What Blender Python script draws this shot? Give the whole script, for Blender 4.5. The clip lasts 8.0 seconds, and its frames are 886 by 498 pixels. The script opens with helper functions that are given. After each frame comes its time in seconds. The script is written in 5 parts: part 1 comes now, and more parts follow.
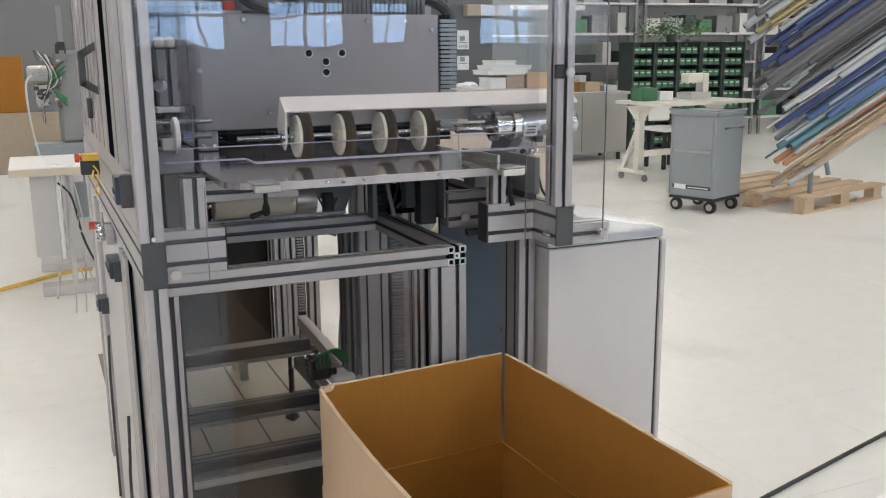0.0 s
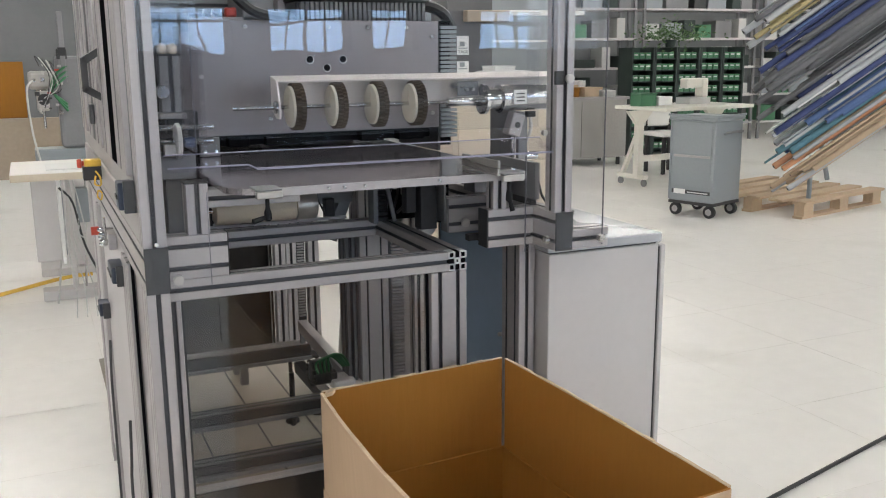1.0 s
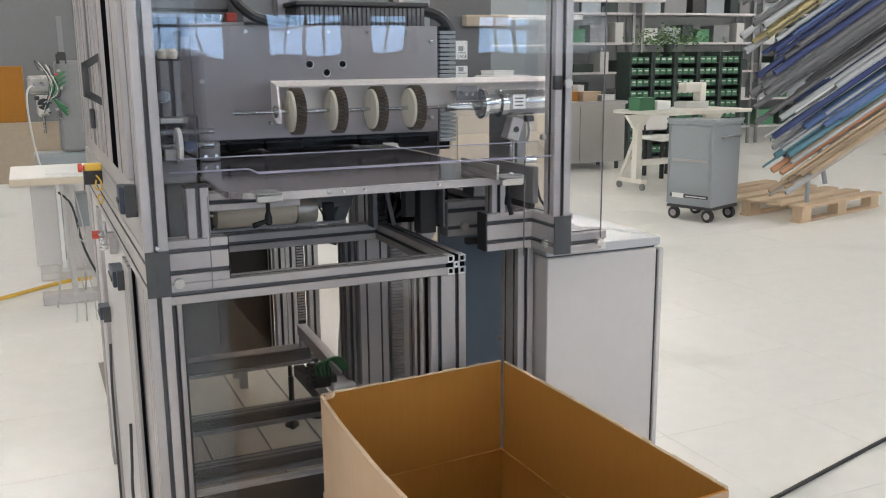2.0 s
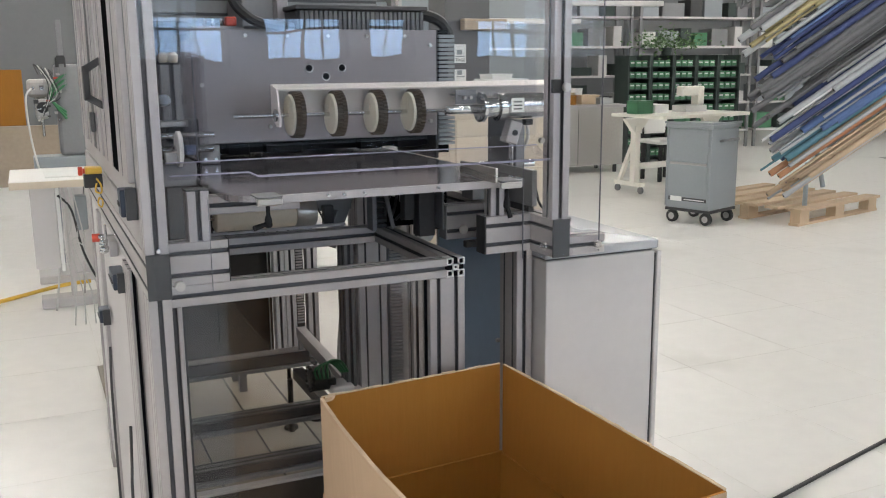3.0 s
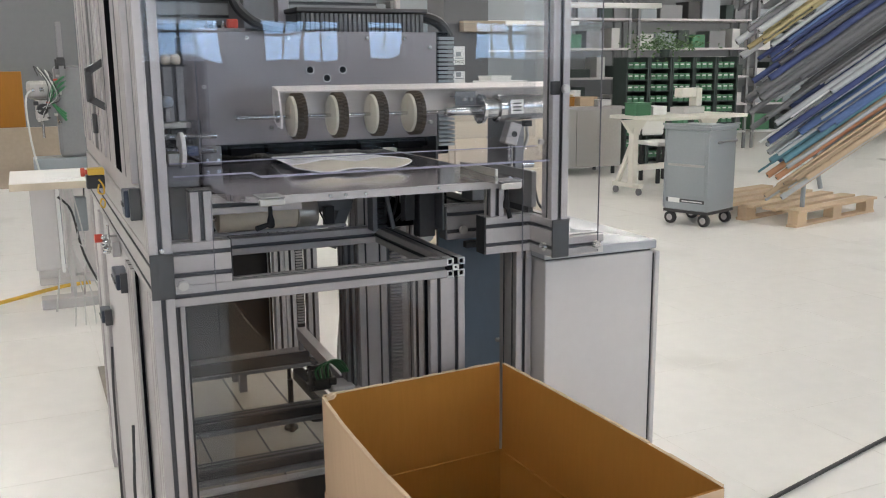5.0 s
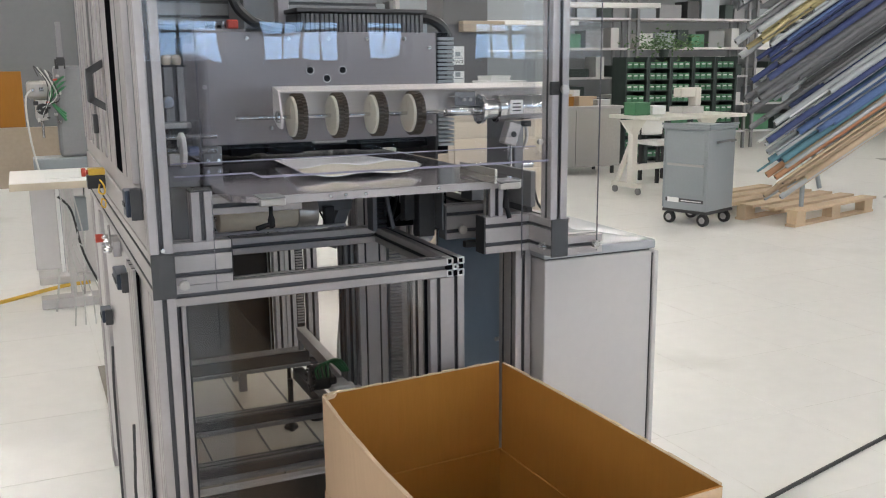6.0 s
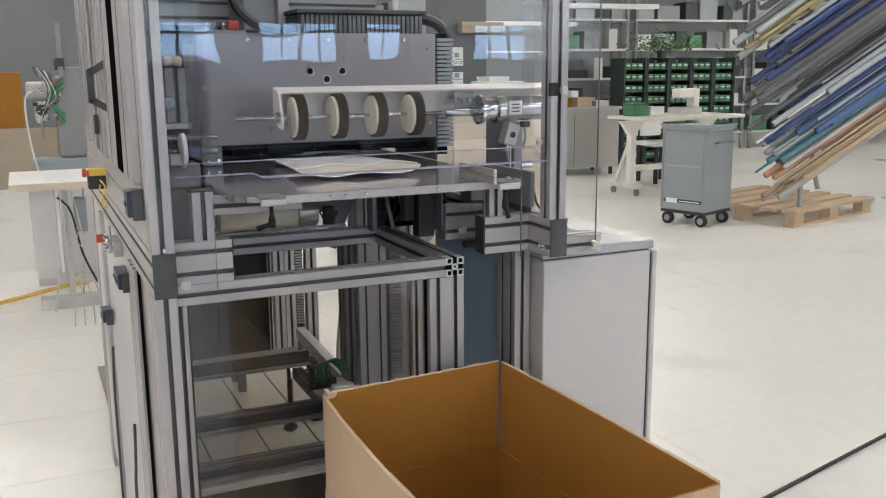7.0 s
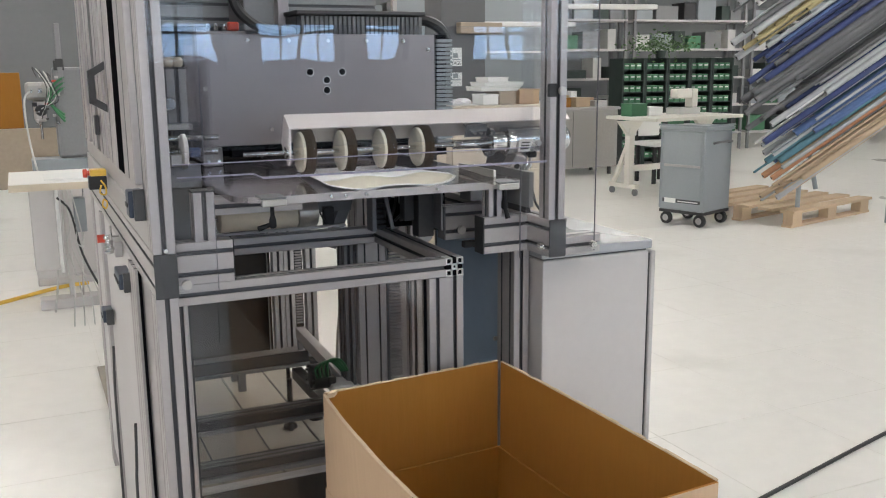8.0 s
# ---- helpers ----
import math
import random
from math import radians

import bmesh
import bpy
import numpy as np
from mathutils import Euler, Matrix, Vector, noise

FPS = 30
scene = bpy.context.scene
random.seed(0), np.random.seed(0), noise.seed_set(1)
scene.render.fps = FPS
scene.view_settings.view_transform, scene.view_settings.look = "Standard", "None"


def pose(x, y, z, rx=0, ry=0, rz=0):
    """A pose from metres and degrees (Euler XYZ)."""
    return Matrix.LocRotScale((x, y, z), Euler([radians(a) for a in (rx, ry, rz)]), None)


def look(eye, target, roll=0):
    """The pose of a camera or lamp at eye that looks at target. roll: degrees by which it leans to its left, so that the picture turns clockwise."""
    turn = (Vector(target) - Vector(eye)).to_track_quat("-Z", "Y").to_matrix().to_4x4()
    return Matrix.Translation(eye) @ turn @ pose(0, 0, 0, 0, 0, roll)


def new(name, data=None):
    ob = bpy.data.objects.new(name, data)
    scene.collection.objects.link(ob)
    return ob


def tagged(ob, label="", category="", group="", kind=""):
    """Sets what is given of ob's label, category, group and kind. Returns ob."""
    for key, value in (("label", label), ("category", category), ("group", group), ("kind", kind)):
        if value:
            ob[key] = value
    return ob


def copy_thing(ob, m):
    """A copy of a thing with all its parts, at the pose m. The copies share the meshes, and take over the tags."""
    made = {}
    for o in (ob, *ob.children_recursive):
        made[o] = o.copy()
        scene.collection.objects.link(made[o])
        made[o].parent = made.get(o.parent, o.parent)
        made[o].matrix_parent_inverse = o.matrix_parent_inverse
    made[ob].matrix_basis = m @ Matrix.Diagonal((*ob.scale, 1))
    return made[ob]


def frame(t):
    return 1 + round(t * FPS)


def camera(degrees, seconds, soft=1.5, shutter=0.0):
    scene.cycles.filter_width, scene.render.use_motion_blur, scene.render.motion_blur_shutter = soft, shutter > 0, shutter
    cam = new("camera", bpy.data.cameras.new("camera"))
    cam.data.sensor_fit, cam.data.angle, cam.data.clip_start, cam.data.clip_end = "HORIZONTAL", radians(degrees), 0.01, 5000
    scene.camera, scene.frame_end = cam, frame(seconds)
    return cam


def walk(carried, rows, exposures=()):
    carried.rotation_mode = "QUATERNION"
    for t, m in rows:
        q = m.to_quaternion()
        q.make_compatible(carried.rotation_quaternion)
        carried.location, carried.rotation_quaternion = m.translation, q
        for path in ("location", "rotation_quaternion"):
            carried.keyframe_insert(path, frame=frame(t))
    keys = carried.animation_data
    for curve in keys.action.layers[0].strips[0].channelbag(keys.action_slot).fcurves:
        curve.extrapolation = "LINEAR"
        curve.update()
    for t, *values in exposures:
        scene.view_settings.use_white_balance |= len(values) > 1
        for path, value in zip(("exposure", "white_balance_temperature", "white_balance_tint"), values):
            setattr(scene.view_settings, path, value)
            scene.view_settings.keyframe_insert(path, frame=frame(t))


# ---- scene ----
cam = camera(51.6, 8.0, soft=1.1, shutter=0.5)
PATH = [
    (0, (-0.148, -1.567, 1.341), (0.648, 0.218, 0.917), -0.5),
    (0.5, (-0.15, -1.571, 1.342), (0.646, 0.214, 0.918), -0.5),
    (1, (-0.154, -1.576, 1.344), (0.644, 0.211, 0.93), -0.5),
    (1.5, (-0.157, -1.581, 1.345), (0.643, 0.206, 0.936), -0.5),
    (3, (-0.164, -1.592, 1.346), (0.641, 0.195, 0.948), -0.5),
    (3.5, (-0.167, -1.595, 1.347), (0.641, 0.19, 0.949), -0.5),
    (4, (-0.17, -1.6, 1.347), (0.638, 0.187, 0.951), -0.5),
    (4.5, (-0.173, -1.604, 1.346), (0.635, 0.182, 0.952), -0.5),
    (6, (-0.179, -1.613, 1.348), (0.631, 0.172, 0.953), -0.5),
    (6.5, (-0.182, -1.619, 1.349), (0.629, 0.166, 0.954), -0.5),
    (7, (-0.185, -1.621, 1.348), (0.628, 0.163, 0.955), -0.5),
    (7.5, (-0.187, -1.626, 1.349), (0.627, 0.158, 0.956), -0.5),
    (8, (-0.191, -1.629, 1.35), (0.625, 0.154, 0.957), -0.5),
]
walk(cam, [(t, look(eye, target, roll)) for t, eye, target, roll in PATH], exposures=[(0, 0.0), (8, 0.0)])

# ---- world and light ----
world = bpy.data.worlds.new("world")
scene.world = world
world.use_nodes = True
wn = world.node_tree.nodes
sky = wn.new("ShaderNodeTexSky")
sky.sky_type = "NISHITA"
sky.sun_disc = False
sky.sun_elevation = radians(38)
sky.sun_rotation = radians(60)
wn["Background"].inputs["Strength"].default_value = 0.12
world.node_tree.links.new(sky.outputs[0], wn["Background"].inputs["Color"])

def window_lamp(m, width, height, power, color=(0.86, 0.93, 1.0)):
    d = bpy.data.lights.new("window_light", "AREA")
    d.shape, d.size, d.size_y, d.energy, d.color = "RECTANGLE", width, height, power, color
    ob = new("window_light", d)
    ob.matrix_world = m
    return ob


# ---- materials ----
def mat(name, color, rough=0.5, metal=0.0, vary=0.12, scale=12.0, bump=0.0, bump_scale=120.0, stretch=(1, 1, 1), coat=0.0,
        emit=0.0, spot=None, spot_scale=3.0, spot_cut=0.62, island=0.0, ior=1.5):
    """A surface with two scales of variation: broad tone and fine grain; spot: a second colour in worn or stained patches."""
    m = bpy.data.materials.new(name)
    m.use_nodes = True
    n, l = m.node_tree.nodes, m.node_tree.links
    b = n["Principled BSDF"]
    b.inputs["Metallic"].default_value = metal
    b.inputs["IOR"].default_value = ior
    if coat:
        b.inputs["Coat Weight"].default_value, b.inputs["Coat Roughness"].default_value = coat, 0.06
    tc = n.new("ShaderNodeTexCoord")
    mp = n.new("ShaderNodeMapping")
    mp.inputs["Scale"].default_value = stretch
    l.new(tc.outputs["Object"], mp.inputs["Vector"])
    broad, fine = n.new("ShaderNodeTexNoise"), n.new("ShaderNodeTexNoise")
    broad.inputs["Scale"].default_value, fine.inputs["Scale"].default_value = scale * 0.25, scale * 8
    broad.inputs["Detail"].default_value, fine.inputs["Detail"].default_value = 4, 3
    for t in (broad, fine):
        l.new(mp.outputs["Vector"], t.inputs["Vector"])
    both = n.new("ShaderNodeMath")
    both.operation = "MULTIPLY_ADD"
    both.inputs[1].default_value = 0.5
    l.new(fine.outputs["Fac"], both.inputs[0])
    half = n.new("ShaderNodeMath")
    half.operation = "MULTIPLY"
    half.inputs[1].default_value = 0.5
    l.new(broad.outputs["Fac"], half.inputs[0])
    l.new(half.outputs[0], both.inputs[2])
    fac = both.outputs[0]
    if island:
        geo = n.new("ShaderNodeNewGeometry")
        add = n.new("ShaderNodeMath")
        add.operation = "MULTIPLY_ADD"
        add.inputs[1].default_value = island
        l.new(geo.outputs["Random Per Island"], add.inputs[0])
        l.new(fac, add.inputs[2])
        fac = add.outputs[0]
    ramp = n.new("ShaderNodeMapRange")
    ramp.inputs["From Min"].default_value, ramp.inputs["From Max"].default_value = 0.25, 0.75
    ramp.inputs["To Min"].default_value, ramp.inputs["To Max"].default_value = 1 - vary, 1 + vary
    l.new(fac, ramp.inputs["Value"])
    tone = n.new("ShaderNodeMix")
    tone.data_type, tone.blend_type = "RGBA", "MULTIPLY"
    tone.inputs["Factor"].default_value = 1.0
    tone.inputs["A"].default_value = (*color, 1)
    l.new(ramp.outputs["Result"], tone.inputs["B"])
    out = tone.outputs["Result"]
    if spot:
        sn = n.new("ShaderNodeTexNoise")
        sn.inputs["Scale"].default_value, sn.inputs["Detail"].default_value = spot_scale, 6
        l.new(tc.outputs["Object"], sn.inputs["Vector"])
        cut = n.new("ShaderNodeMapRange")
        cut.inputs["From Min"].default_value, cut.inputs["From Max"].default_value = spot_cut, spot_cut + 0.12
        l.new(sn.outputs["Fac"], cut.inputs["Value"])
        mx = n.new("ShaderNodeMix")
        mx.data_type = "RGBA"
        l.new(cut.outputs["Result"], mx.inputs["Factor"])
        l.new(out, mx.inputs["A"])
        mx.inputs["B"].default_value = (*spot, 1)
        out = mx.outputs["Result"]
    l.new(out, b.inputs["Base Color"])
    rr = n.new("ShaderNodeMapRange")
    rr.inputs["From Min"].default_value, rr.inputs["From Max"].default_value = 0.3, 0.7
    rr.inputs["To Min"].default_value, rr.inputs["To Max"].default_value = max(0.01, rough * 0.8), min(1.0, rough * 1.2)
    l.new(broad.outputs["Fac"], rr.inputs["Value"])
    l.new(rr.outputs["Result"], b.inputs["Roughness"])
    if bump:
        bn = n.new("ShaderNodeTexNoise")
        bn.inputs["Scale"].default_value = bump_scale
        l.new(mp.outputs["Vector"], bn.inputs["Vector"])
        bp = n.new("ShaderNodeBump")
        bp.inputs["Strength"].default_value, bp.inputs["Distance"].default_value = bump, 0.002
        l.new(bn.outputs["Fac"], bp.inputs["Height"])
        l.new(bp.outputs["Normal"], b.inputs["Normal"])
    if emit:
        b.inputs["Emission Color"].default_value = (*color, 1)
        b.inputs["Emission Strength"].default_value = emit
    return m


def clear(name, tint, rough=0.02, gloss=0.045, wave=0.0, sheen=(1, 1, 1)):
    """A clear sheet: light passes, and gloss grows towards grazing angles."""
    m = bpy.data.materials.new(name)
    m.use_nodes = True
    n, l = m.node_tree.nodes, m.node_tree.links
    n.remove(n["Principled BSDF"])
    tr, gl, mx, fr = (n.new("ShaderNodeBsdfTransparent"), n.new("ShaderNodeBsdfGlossy"), n.new("ShaderNodeMixShader"), n.new("ShaderNodeLayerWeight"))
    tr.inputs["Color"].default_value = (*tint, 1)
    gl.inputs["Roughness"].default_value = rough
    fr.inputs["Blend"].default_value = 0.5
    gl.inputs["Color"].default_value = (*sheen, 1)
    if wave:
        co, nz, bp_ = n.new("ShaderNodeTexCoord"), n.new("ShaderNodeTexNoise"), n.new("ShaderNodeBump")
        nz.inputs["Scale"].default_value, nz.inputs["Detail"].default_value = 6.0, 1.0
        bp_.inputs["Strength"].default_value, bp_.inputs["Distance"].default_value = wave, 0.01
        l.new(co.outputs["Object"], nz.inputs["Vector"])
        l.new(nz.outputs[0], bp_.inputs["Height"])
        l.new(bp_.outputs[0], gl.inputs["Normal"])
    pw, ad = n.new("ShaderNodeMath"), n.new("ShaderNodeMath")
    pw.operation, ad.operation = "POWER", "MULTIPLY_ADD"
    pw.inputs[1].default_value, ad.inputs[1].default_value, ad.inputs[2].default_value = 5.0, 0.5, gloss
    l.new(fr.outputs["Facing"], pw.inputs[0])
    l.new(pw.outputs[0], ad.inputs[0])
    l.new(ad.outputs[0], mx.inputs[0])
    l.new(tr.outputs[0], mx.inputs[1])
    l.new(gl.outputs[0], mx.inputs[2])
    l.new(mx.outputs[0], n["Material Output"].inputs["Surface"])
    return m


ALU = mat("anodised_aluminium", (0.415, 0.388, 0.383), 0.45, 0.5, 0.06, 10, 0.05, 300)
ALU_DULL = mat("dull_aluminium", (0.22, 0.22, 0.225), 0.5, 0.5, 0.08, 10, 0.05, 300)
PLATE = mat("polished_steel_plate", (0.53, 0.495, 0.515), 0.13, 0.8, 0.05, 6, 0.02, 200)
PANEL = mat("satin_grey_panel", (0.275, 0.25, 0.252), 0.33, 0.55, 0.06, 5, 0.03, 250)
STEEL = mat("brushed_stainless", (0.5, 0.48, 0.45), 0.3, 0.9, 0.1, 8, 0.06, 160, stretch=(1, 1, 14))
BENCH = mat("stainless_sheet", (0.42, 0.40, 0.37), 0.38, 0.8, 0.1, 5, 0.05, 40)
MOTOR = mat("satin_motor_steel", (0.60, 0.60, 0.60), 0.24, 1.0, 0.05, 20)
CHROME = mat("turned_steel", (0.66, 0.66, 0.66), 0.16, 1.0, 0.04, 20)
WHITE_COVER = mat("pale_painted_cover", (0.82, 0.76, 0.73), 0.4, 0.0, 0.03, 10)
WHITE = mat("white_laminate", (0.78, 0.77, 0.74), 0.4, 0.0, 0.04, 8)
BLACK = mat("black_plastic", (0.022, 0.022, 0.023), 0.45, 0.0, 0.15, 20, 0.1, 400)
CAPGREY = mat("dark_grey_end_cap", (0.05, 0.05, 0.052), 0.5, 0.0, 0.08, 20, 0.1, 400)
# aluminium with the slots' shade in its colour; also on the gantry plate
SLOT = mat("slot_shade_aluminium", (0.10, 0.10, 0.105), 0.55, 0.5, 0.1, 20)
DARK = mat("dark_machine_metal", (0.042, 0.041, 0.042), 0.5, 0.2, 0.2, 14)
BROWN = mat("dark_brown_sheet", (0.032, 0.027, 0.023), 0.7, 0.0, 0.2, 6)
TREAD = mat("brown_brush_rubber", (0.058, 0.036, 0.018), 0.85, 0.0, 0.35, 60, 0.5, 500)
CREAM = mat("cream_plastic_disc", (0.68, 0.64, 0.52), 0.5, 0.0, 0.06, 20, 0.1, 300)
# carton brown, taken darker to hold the shade and vignette inside the box
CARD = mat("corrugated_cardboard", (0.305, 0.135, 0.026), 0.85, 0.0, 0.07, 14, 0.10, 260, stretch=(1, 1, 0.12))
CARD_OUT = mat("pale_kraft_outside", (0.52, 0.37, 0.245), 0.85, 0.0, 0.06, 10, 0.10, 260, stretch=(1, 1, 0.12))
CARD_EDGE = mat("torn_cardboard_edge", (0.56, 0.43, 0.29), 0.95, 0.0, 0.25, 60, 0.7, 300)
CABINET = mat("light_grey_powder_coat", (0.53, 0.505, 0.495), 0.45, 0.0, 0.03, 6, 0.12, 500)
CABTOP = mat("grey_cabinet_lid", (0.44, 0.45, 0.47), 0.3, 0.3, 0.04, 6, 0.05, 400)
BLUEGREY = mat("slate_blue_panel", (0.28, 0.38, 0.50), 0.34, 0.0, 0.06, 4, coat=0.2)
DARKBLUE = mat("dark_blue_plastic", (0.022, 0.032, 0.055), 0.4, 0.0, 0.1, 20)
YELLOW = mat("yellow_plastic", (0.70, 0.44, 0.06), 0.45, 0.0, 0.06, 20)
RED = mat("red_plastic", (0.55, 0.06, 0.03), 0.4, 0.0, 0.06, 20)
TAN = mat("tan_board_laminate", (0.35, 0.285, 0.215), 0.6, 0.0, 0.12, 5)
BEIGE = mat("beige_machine_paint", (0.58, 0.5, 0.39), 0.5, 0.0, 0.06, 8)
CLOTH = mat("white_woven_fabric", (0.93, 0.92, 0.935), 0.9, 0.0, 0.05, 30, 0.4, 700)
CLOTH_IN = mat("cream_lining_fabric", (0.66, 0.61, 0.50), 0.9, 0.0, 0.08, 30, 0.4, 700)
FLOOR = mat("cream_floor_coating", (0.82, 0.80, 0.755), 0.32, 0.0, 0.05, 1.4, 0.03, 60, spot=(0.70, 0.68, 0.63), spot_scale=0.9, spot_cut=0.6)
JOINT = mat("floor_joint_filler", (0.775, 0.755, 0.705), 0.7, 0.0, 0.2, 6)
# wall grey taken down so that its colour carries the vignette's darkening
WALL = mat("darkened_hall_wall", (0.145, 0.15, 0.155), 0.8, 0.0, 0.06, 1.5, 0.1, 80)
CEIL = mat("grey_hall_ceiling", (0.22, 0.225, 0.23), 0.85, 0.0, 0.08, 1.0)
TUBE = mat("lit_fluorescent_tube", (1.0, 0.97, 0.93), 0.5, emit=54.0)
GREEN = mat("green_storage_bin", (0.05, 0.16, 0.08), 0.5, 0.0, 0.15, 10, island=0.2)
LEAF = mat("green_leaf", (0.07, 0.13, 0.05), 0.5, 0.0, 0.3, 10, island=0.4)
DKGREEN = mat("dark_green_rack", (0.035, 0.05, 0.045), 0.55, 0.2, 0.15, 10)
TABLEWHITE = mat("ivory_table_paint", (0.72, 0.69, 0.62), 0.45, 0.0, 0.05, 6)
CARTGREY = mat("blue_grey_cart_paint", (0.27, 0.295, 0.31), 0.42, 0.2, 0.05, 8, spot=(0.2, 0.21, 0.22), spot_scale=7, spot_cut=0.66)
GRIP = mat("black_nylon_grip", (0.008, 0.008, 0.009), 0.6, 0.0, 0.1, 20)
GRIP.node_tree.nodes["Principled BSDF"].inputs["Specular IOR Level"].default_value = 0.2
RING = mat("bright_sawn_aluminium", (0.72, 0.71, 0.70), 0.4, 0.3, 0.05, 20)
# mottled floor tone with the machine's shade in its colour
FLOOR_SHADE = mat("shaded_floor_tone", (0.27, 0.24, 0.195), 0.5, 0.0, 0.16, 5, 0.05, 60, spot=(0.27, 0.22, 0.16), spot_scale=4, spot_cut=0.58)
GAITER = mat("dark_grey_gaiter", (0.105, 0.105, 0.108), 0.6, 0.0, 0.1, 20)
WEB = mat("warm_steel_web", (0.62, 0.57, 0.52), 0.34, 0.35, 0.08, 8, 0.06, 160)
for m in (CARD, CARD_OUT):
    m.node_tree.nodes["Principled BSDF"].inputs["Specular IOR Level"].default_value = 0.12
# lightless black for painted shade in gaps and recesses, also for a pane seal
MATTE = mat("matte_black_seal_shade", (0.006, 0.006, 0.007), 1.0, 0.0, 0.1, 20)
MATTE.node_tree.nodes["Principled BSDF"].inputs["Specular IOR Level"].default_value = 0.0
RUBBER = mat("black_rubber", (0.02, 0.02, 0.02), 0.7, 0.0, 0.15, 20)
WOOD = mat("raw_pallet_wood", (0.44, 0.33, 0.22), 0.8, 0.0, 0.25, 14, 0.3, 90, stretch=(1, 8, 1), island=0.25)
# blue gloss colour paints the sky's blue into the neutral acrylic's reflections
GLASS = clear("clear_acrylic", (0.968, 0.965, 0.97), 0.012, 0.066, 0.10, (0.58, 0.77, 1.0))
BEND = clear("bend_acrylic", (0.97, 0.97, 0.975), 0.05, 0.002)
LIP = clear("bent_acrylic_lip", (0.955, 0.95, 0.965), 0.03, 0.035, 0.06, (0.95, 0.93, 1.0))
PANE_EDGE = mat("dull_pane_edge", (0.13, 0.13, 0.15), 0.4, 0.0, 0.1, 20)
GLASS_EDGE = mat("acrylic_cut_edge", (0.27, 0.26, 0.34), 0.3, 0.0, 0.1, 20)
GLASS_THIN = clear("thin_guard_acrylic", (0.965, 0.967, 0.972), 0.015, 0.014)
TINTED = clear("smoked_door_glass", (0.55, 0.57, 0.6), 0.03)
SMOKE = clear("lightly_smoked_acrylic", (0.925, 0.915, 0.91), 0.02, 0.035, 0.03)
PANE = clear("window_glass", (0.96, 0.98, 0.99), 0.01)
CABLE_GREEN = mat("green_cable", (0.03, 0.16, 0.06), 0.5)
CABLE_GREY = mat("pale_grey_hose", (0.5, 0.5, 0.48), 0.5)
PAPER = mat("white_paper_notice", (0.78, 0.78, 0.76), 0.8, 0.0, 0.03, 10)
TUBE_TONES = {
    "blue": mat("blue_streak_tone", (0.07, 0.12, 0.26), 0.8, 0.0, 0.2, 20, 0.3, 300),
    "teal": mat("teal_streak_tone", (0.08, 0.18, 0.22), 0.8, 0.0, 0.2, 20, 0.3, 300),
    "orange": mat("orange_streak_tone", (0.52, 0.26, 0.14), 0.8, 0.0, 0.2, 20, 0.3, 300),
    "ochre": mat("ochre_streak_tone", (0.38, 0.32, 0.16), 0.8, 0.0, 0.2, 20, 0.3, 300),
    "grey": mat("grey_streak_tone", (0.35, 0.36, 0.37), 0.8, 0.0, 0.2, 20, 0.3, 300),
    "tan": mat("tan_streak_tone", (0.42, 0.31, 0.21), 0.8, 0.0, 0.2, 20, 0.3, 300),
    "white": mat("white_streak_tone", (0.72, 0.72, 0.7), 0.8, 0.0, 0.1, 20, 0.3, 300),
    "navy": mat("navy_streak_tone", (0.03, 0.045, 0.13), 0.8, 0.0, 0.2, 20, 0.3, 300),
    "charcoal": mat("charcoal_streak_tone", (0.12, 0.12, 0.125), 0.8, 0.0, 0.2, 20, 0.3, 300),
}


# ---- building tools ----
def box(bm, x0, x1, y0, y1, z0, z1, bevel=0.0, m=None):
    vs = [bm.verts.new((x, y, z)) for x in (x0, x1) for y in (y0, y1) for z in (z0, z1)]
    fs = [bm.faces.new([vs[i] for i in q]) for q in ((0, 1, 3, 2), (4, 6, 7, 5), (0, 4, 5, 1), (2, 3, 7, 6), (0, 2, 6, 4), (1, 5, 7, 3))]
    if bevel:
        es = list({e for f in fs for e in f.edges})
        r = bmesh.ops.bevel(bm, geom=es, offset=bevel, segments=2, affect="EDGES", profile=0.5)
        vs = list({v for f in r["faces"] for v in f.verts} | {v for v in vs if v.is_valid})
    if m is not None:
        bmesh.ops.transform(bm, matrix=m, verts=[v for v in vs if v.is_valid])
    return bm


def B(x0, x1, y0, y1, z0, z1, bevel=0.0, m=None):
    return box(bmesh.new(), x0, x1, y0, y1, z0, z1, bevel, m)


def rod(bm, p, q, r, n=16, r2=None, cap=True):
    """A round bar from p to q."""
    p, q = Vector(p), Vector(q)
    turn = (q - p).to_track_quat("Z", "Y").to_matrix().to_4x4()
    bmesh.ops.create_cone(bm, cap_ends=cap, segments=n, radius1=r, radius2=r if r2 is None else r2, depth=(q - p).length,
                          matrix=Matrix.Translation((p + q) / 2) @ turn)
    return bm


def R(p, q, r, n=16, r2=None):
    return rod(bmesh.new(), p, q, r, n, r2)


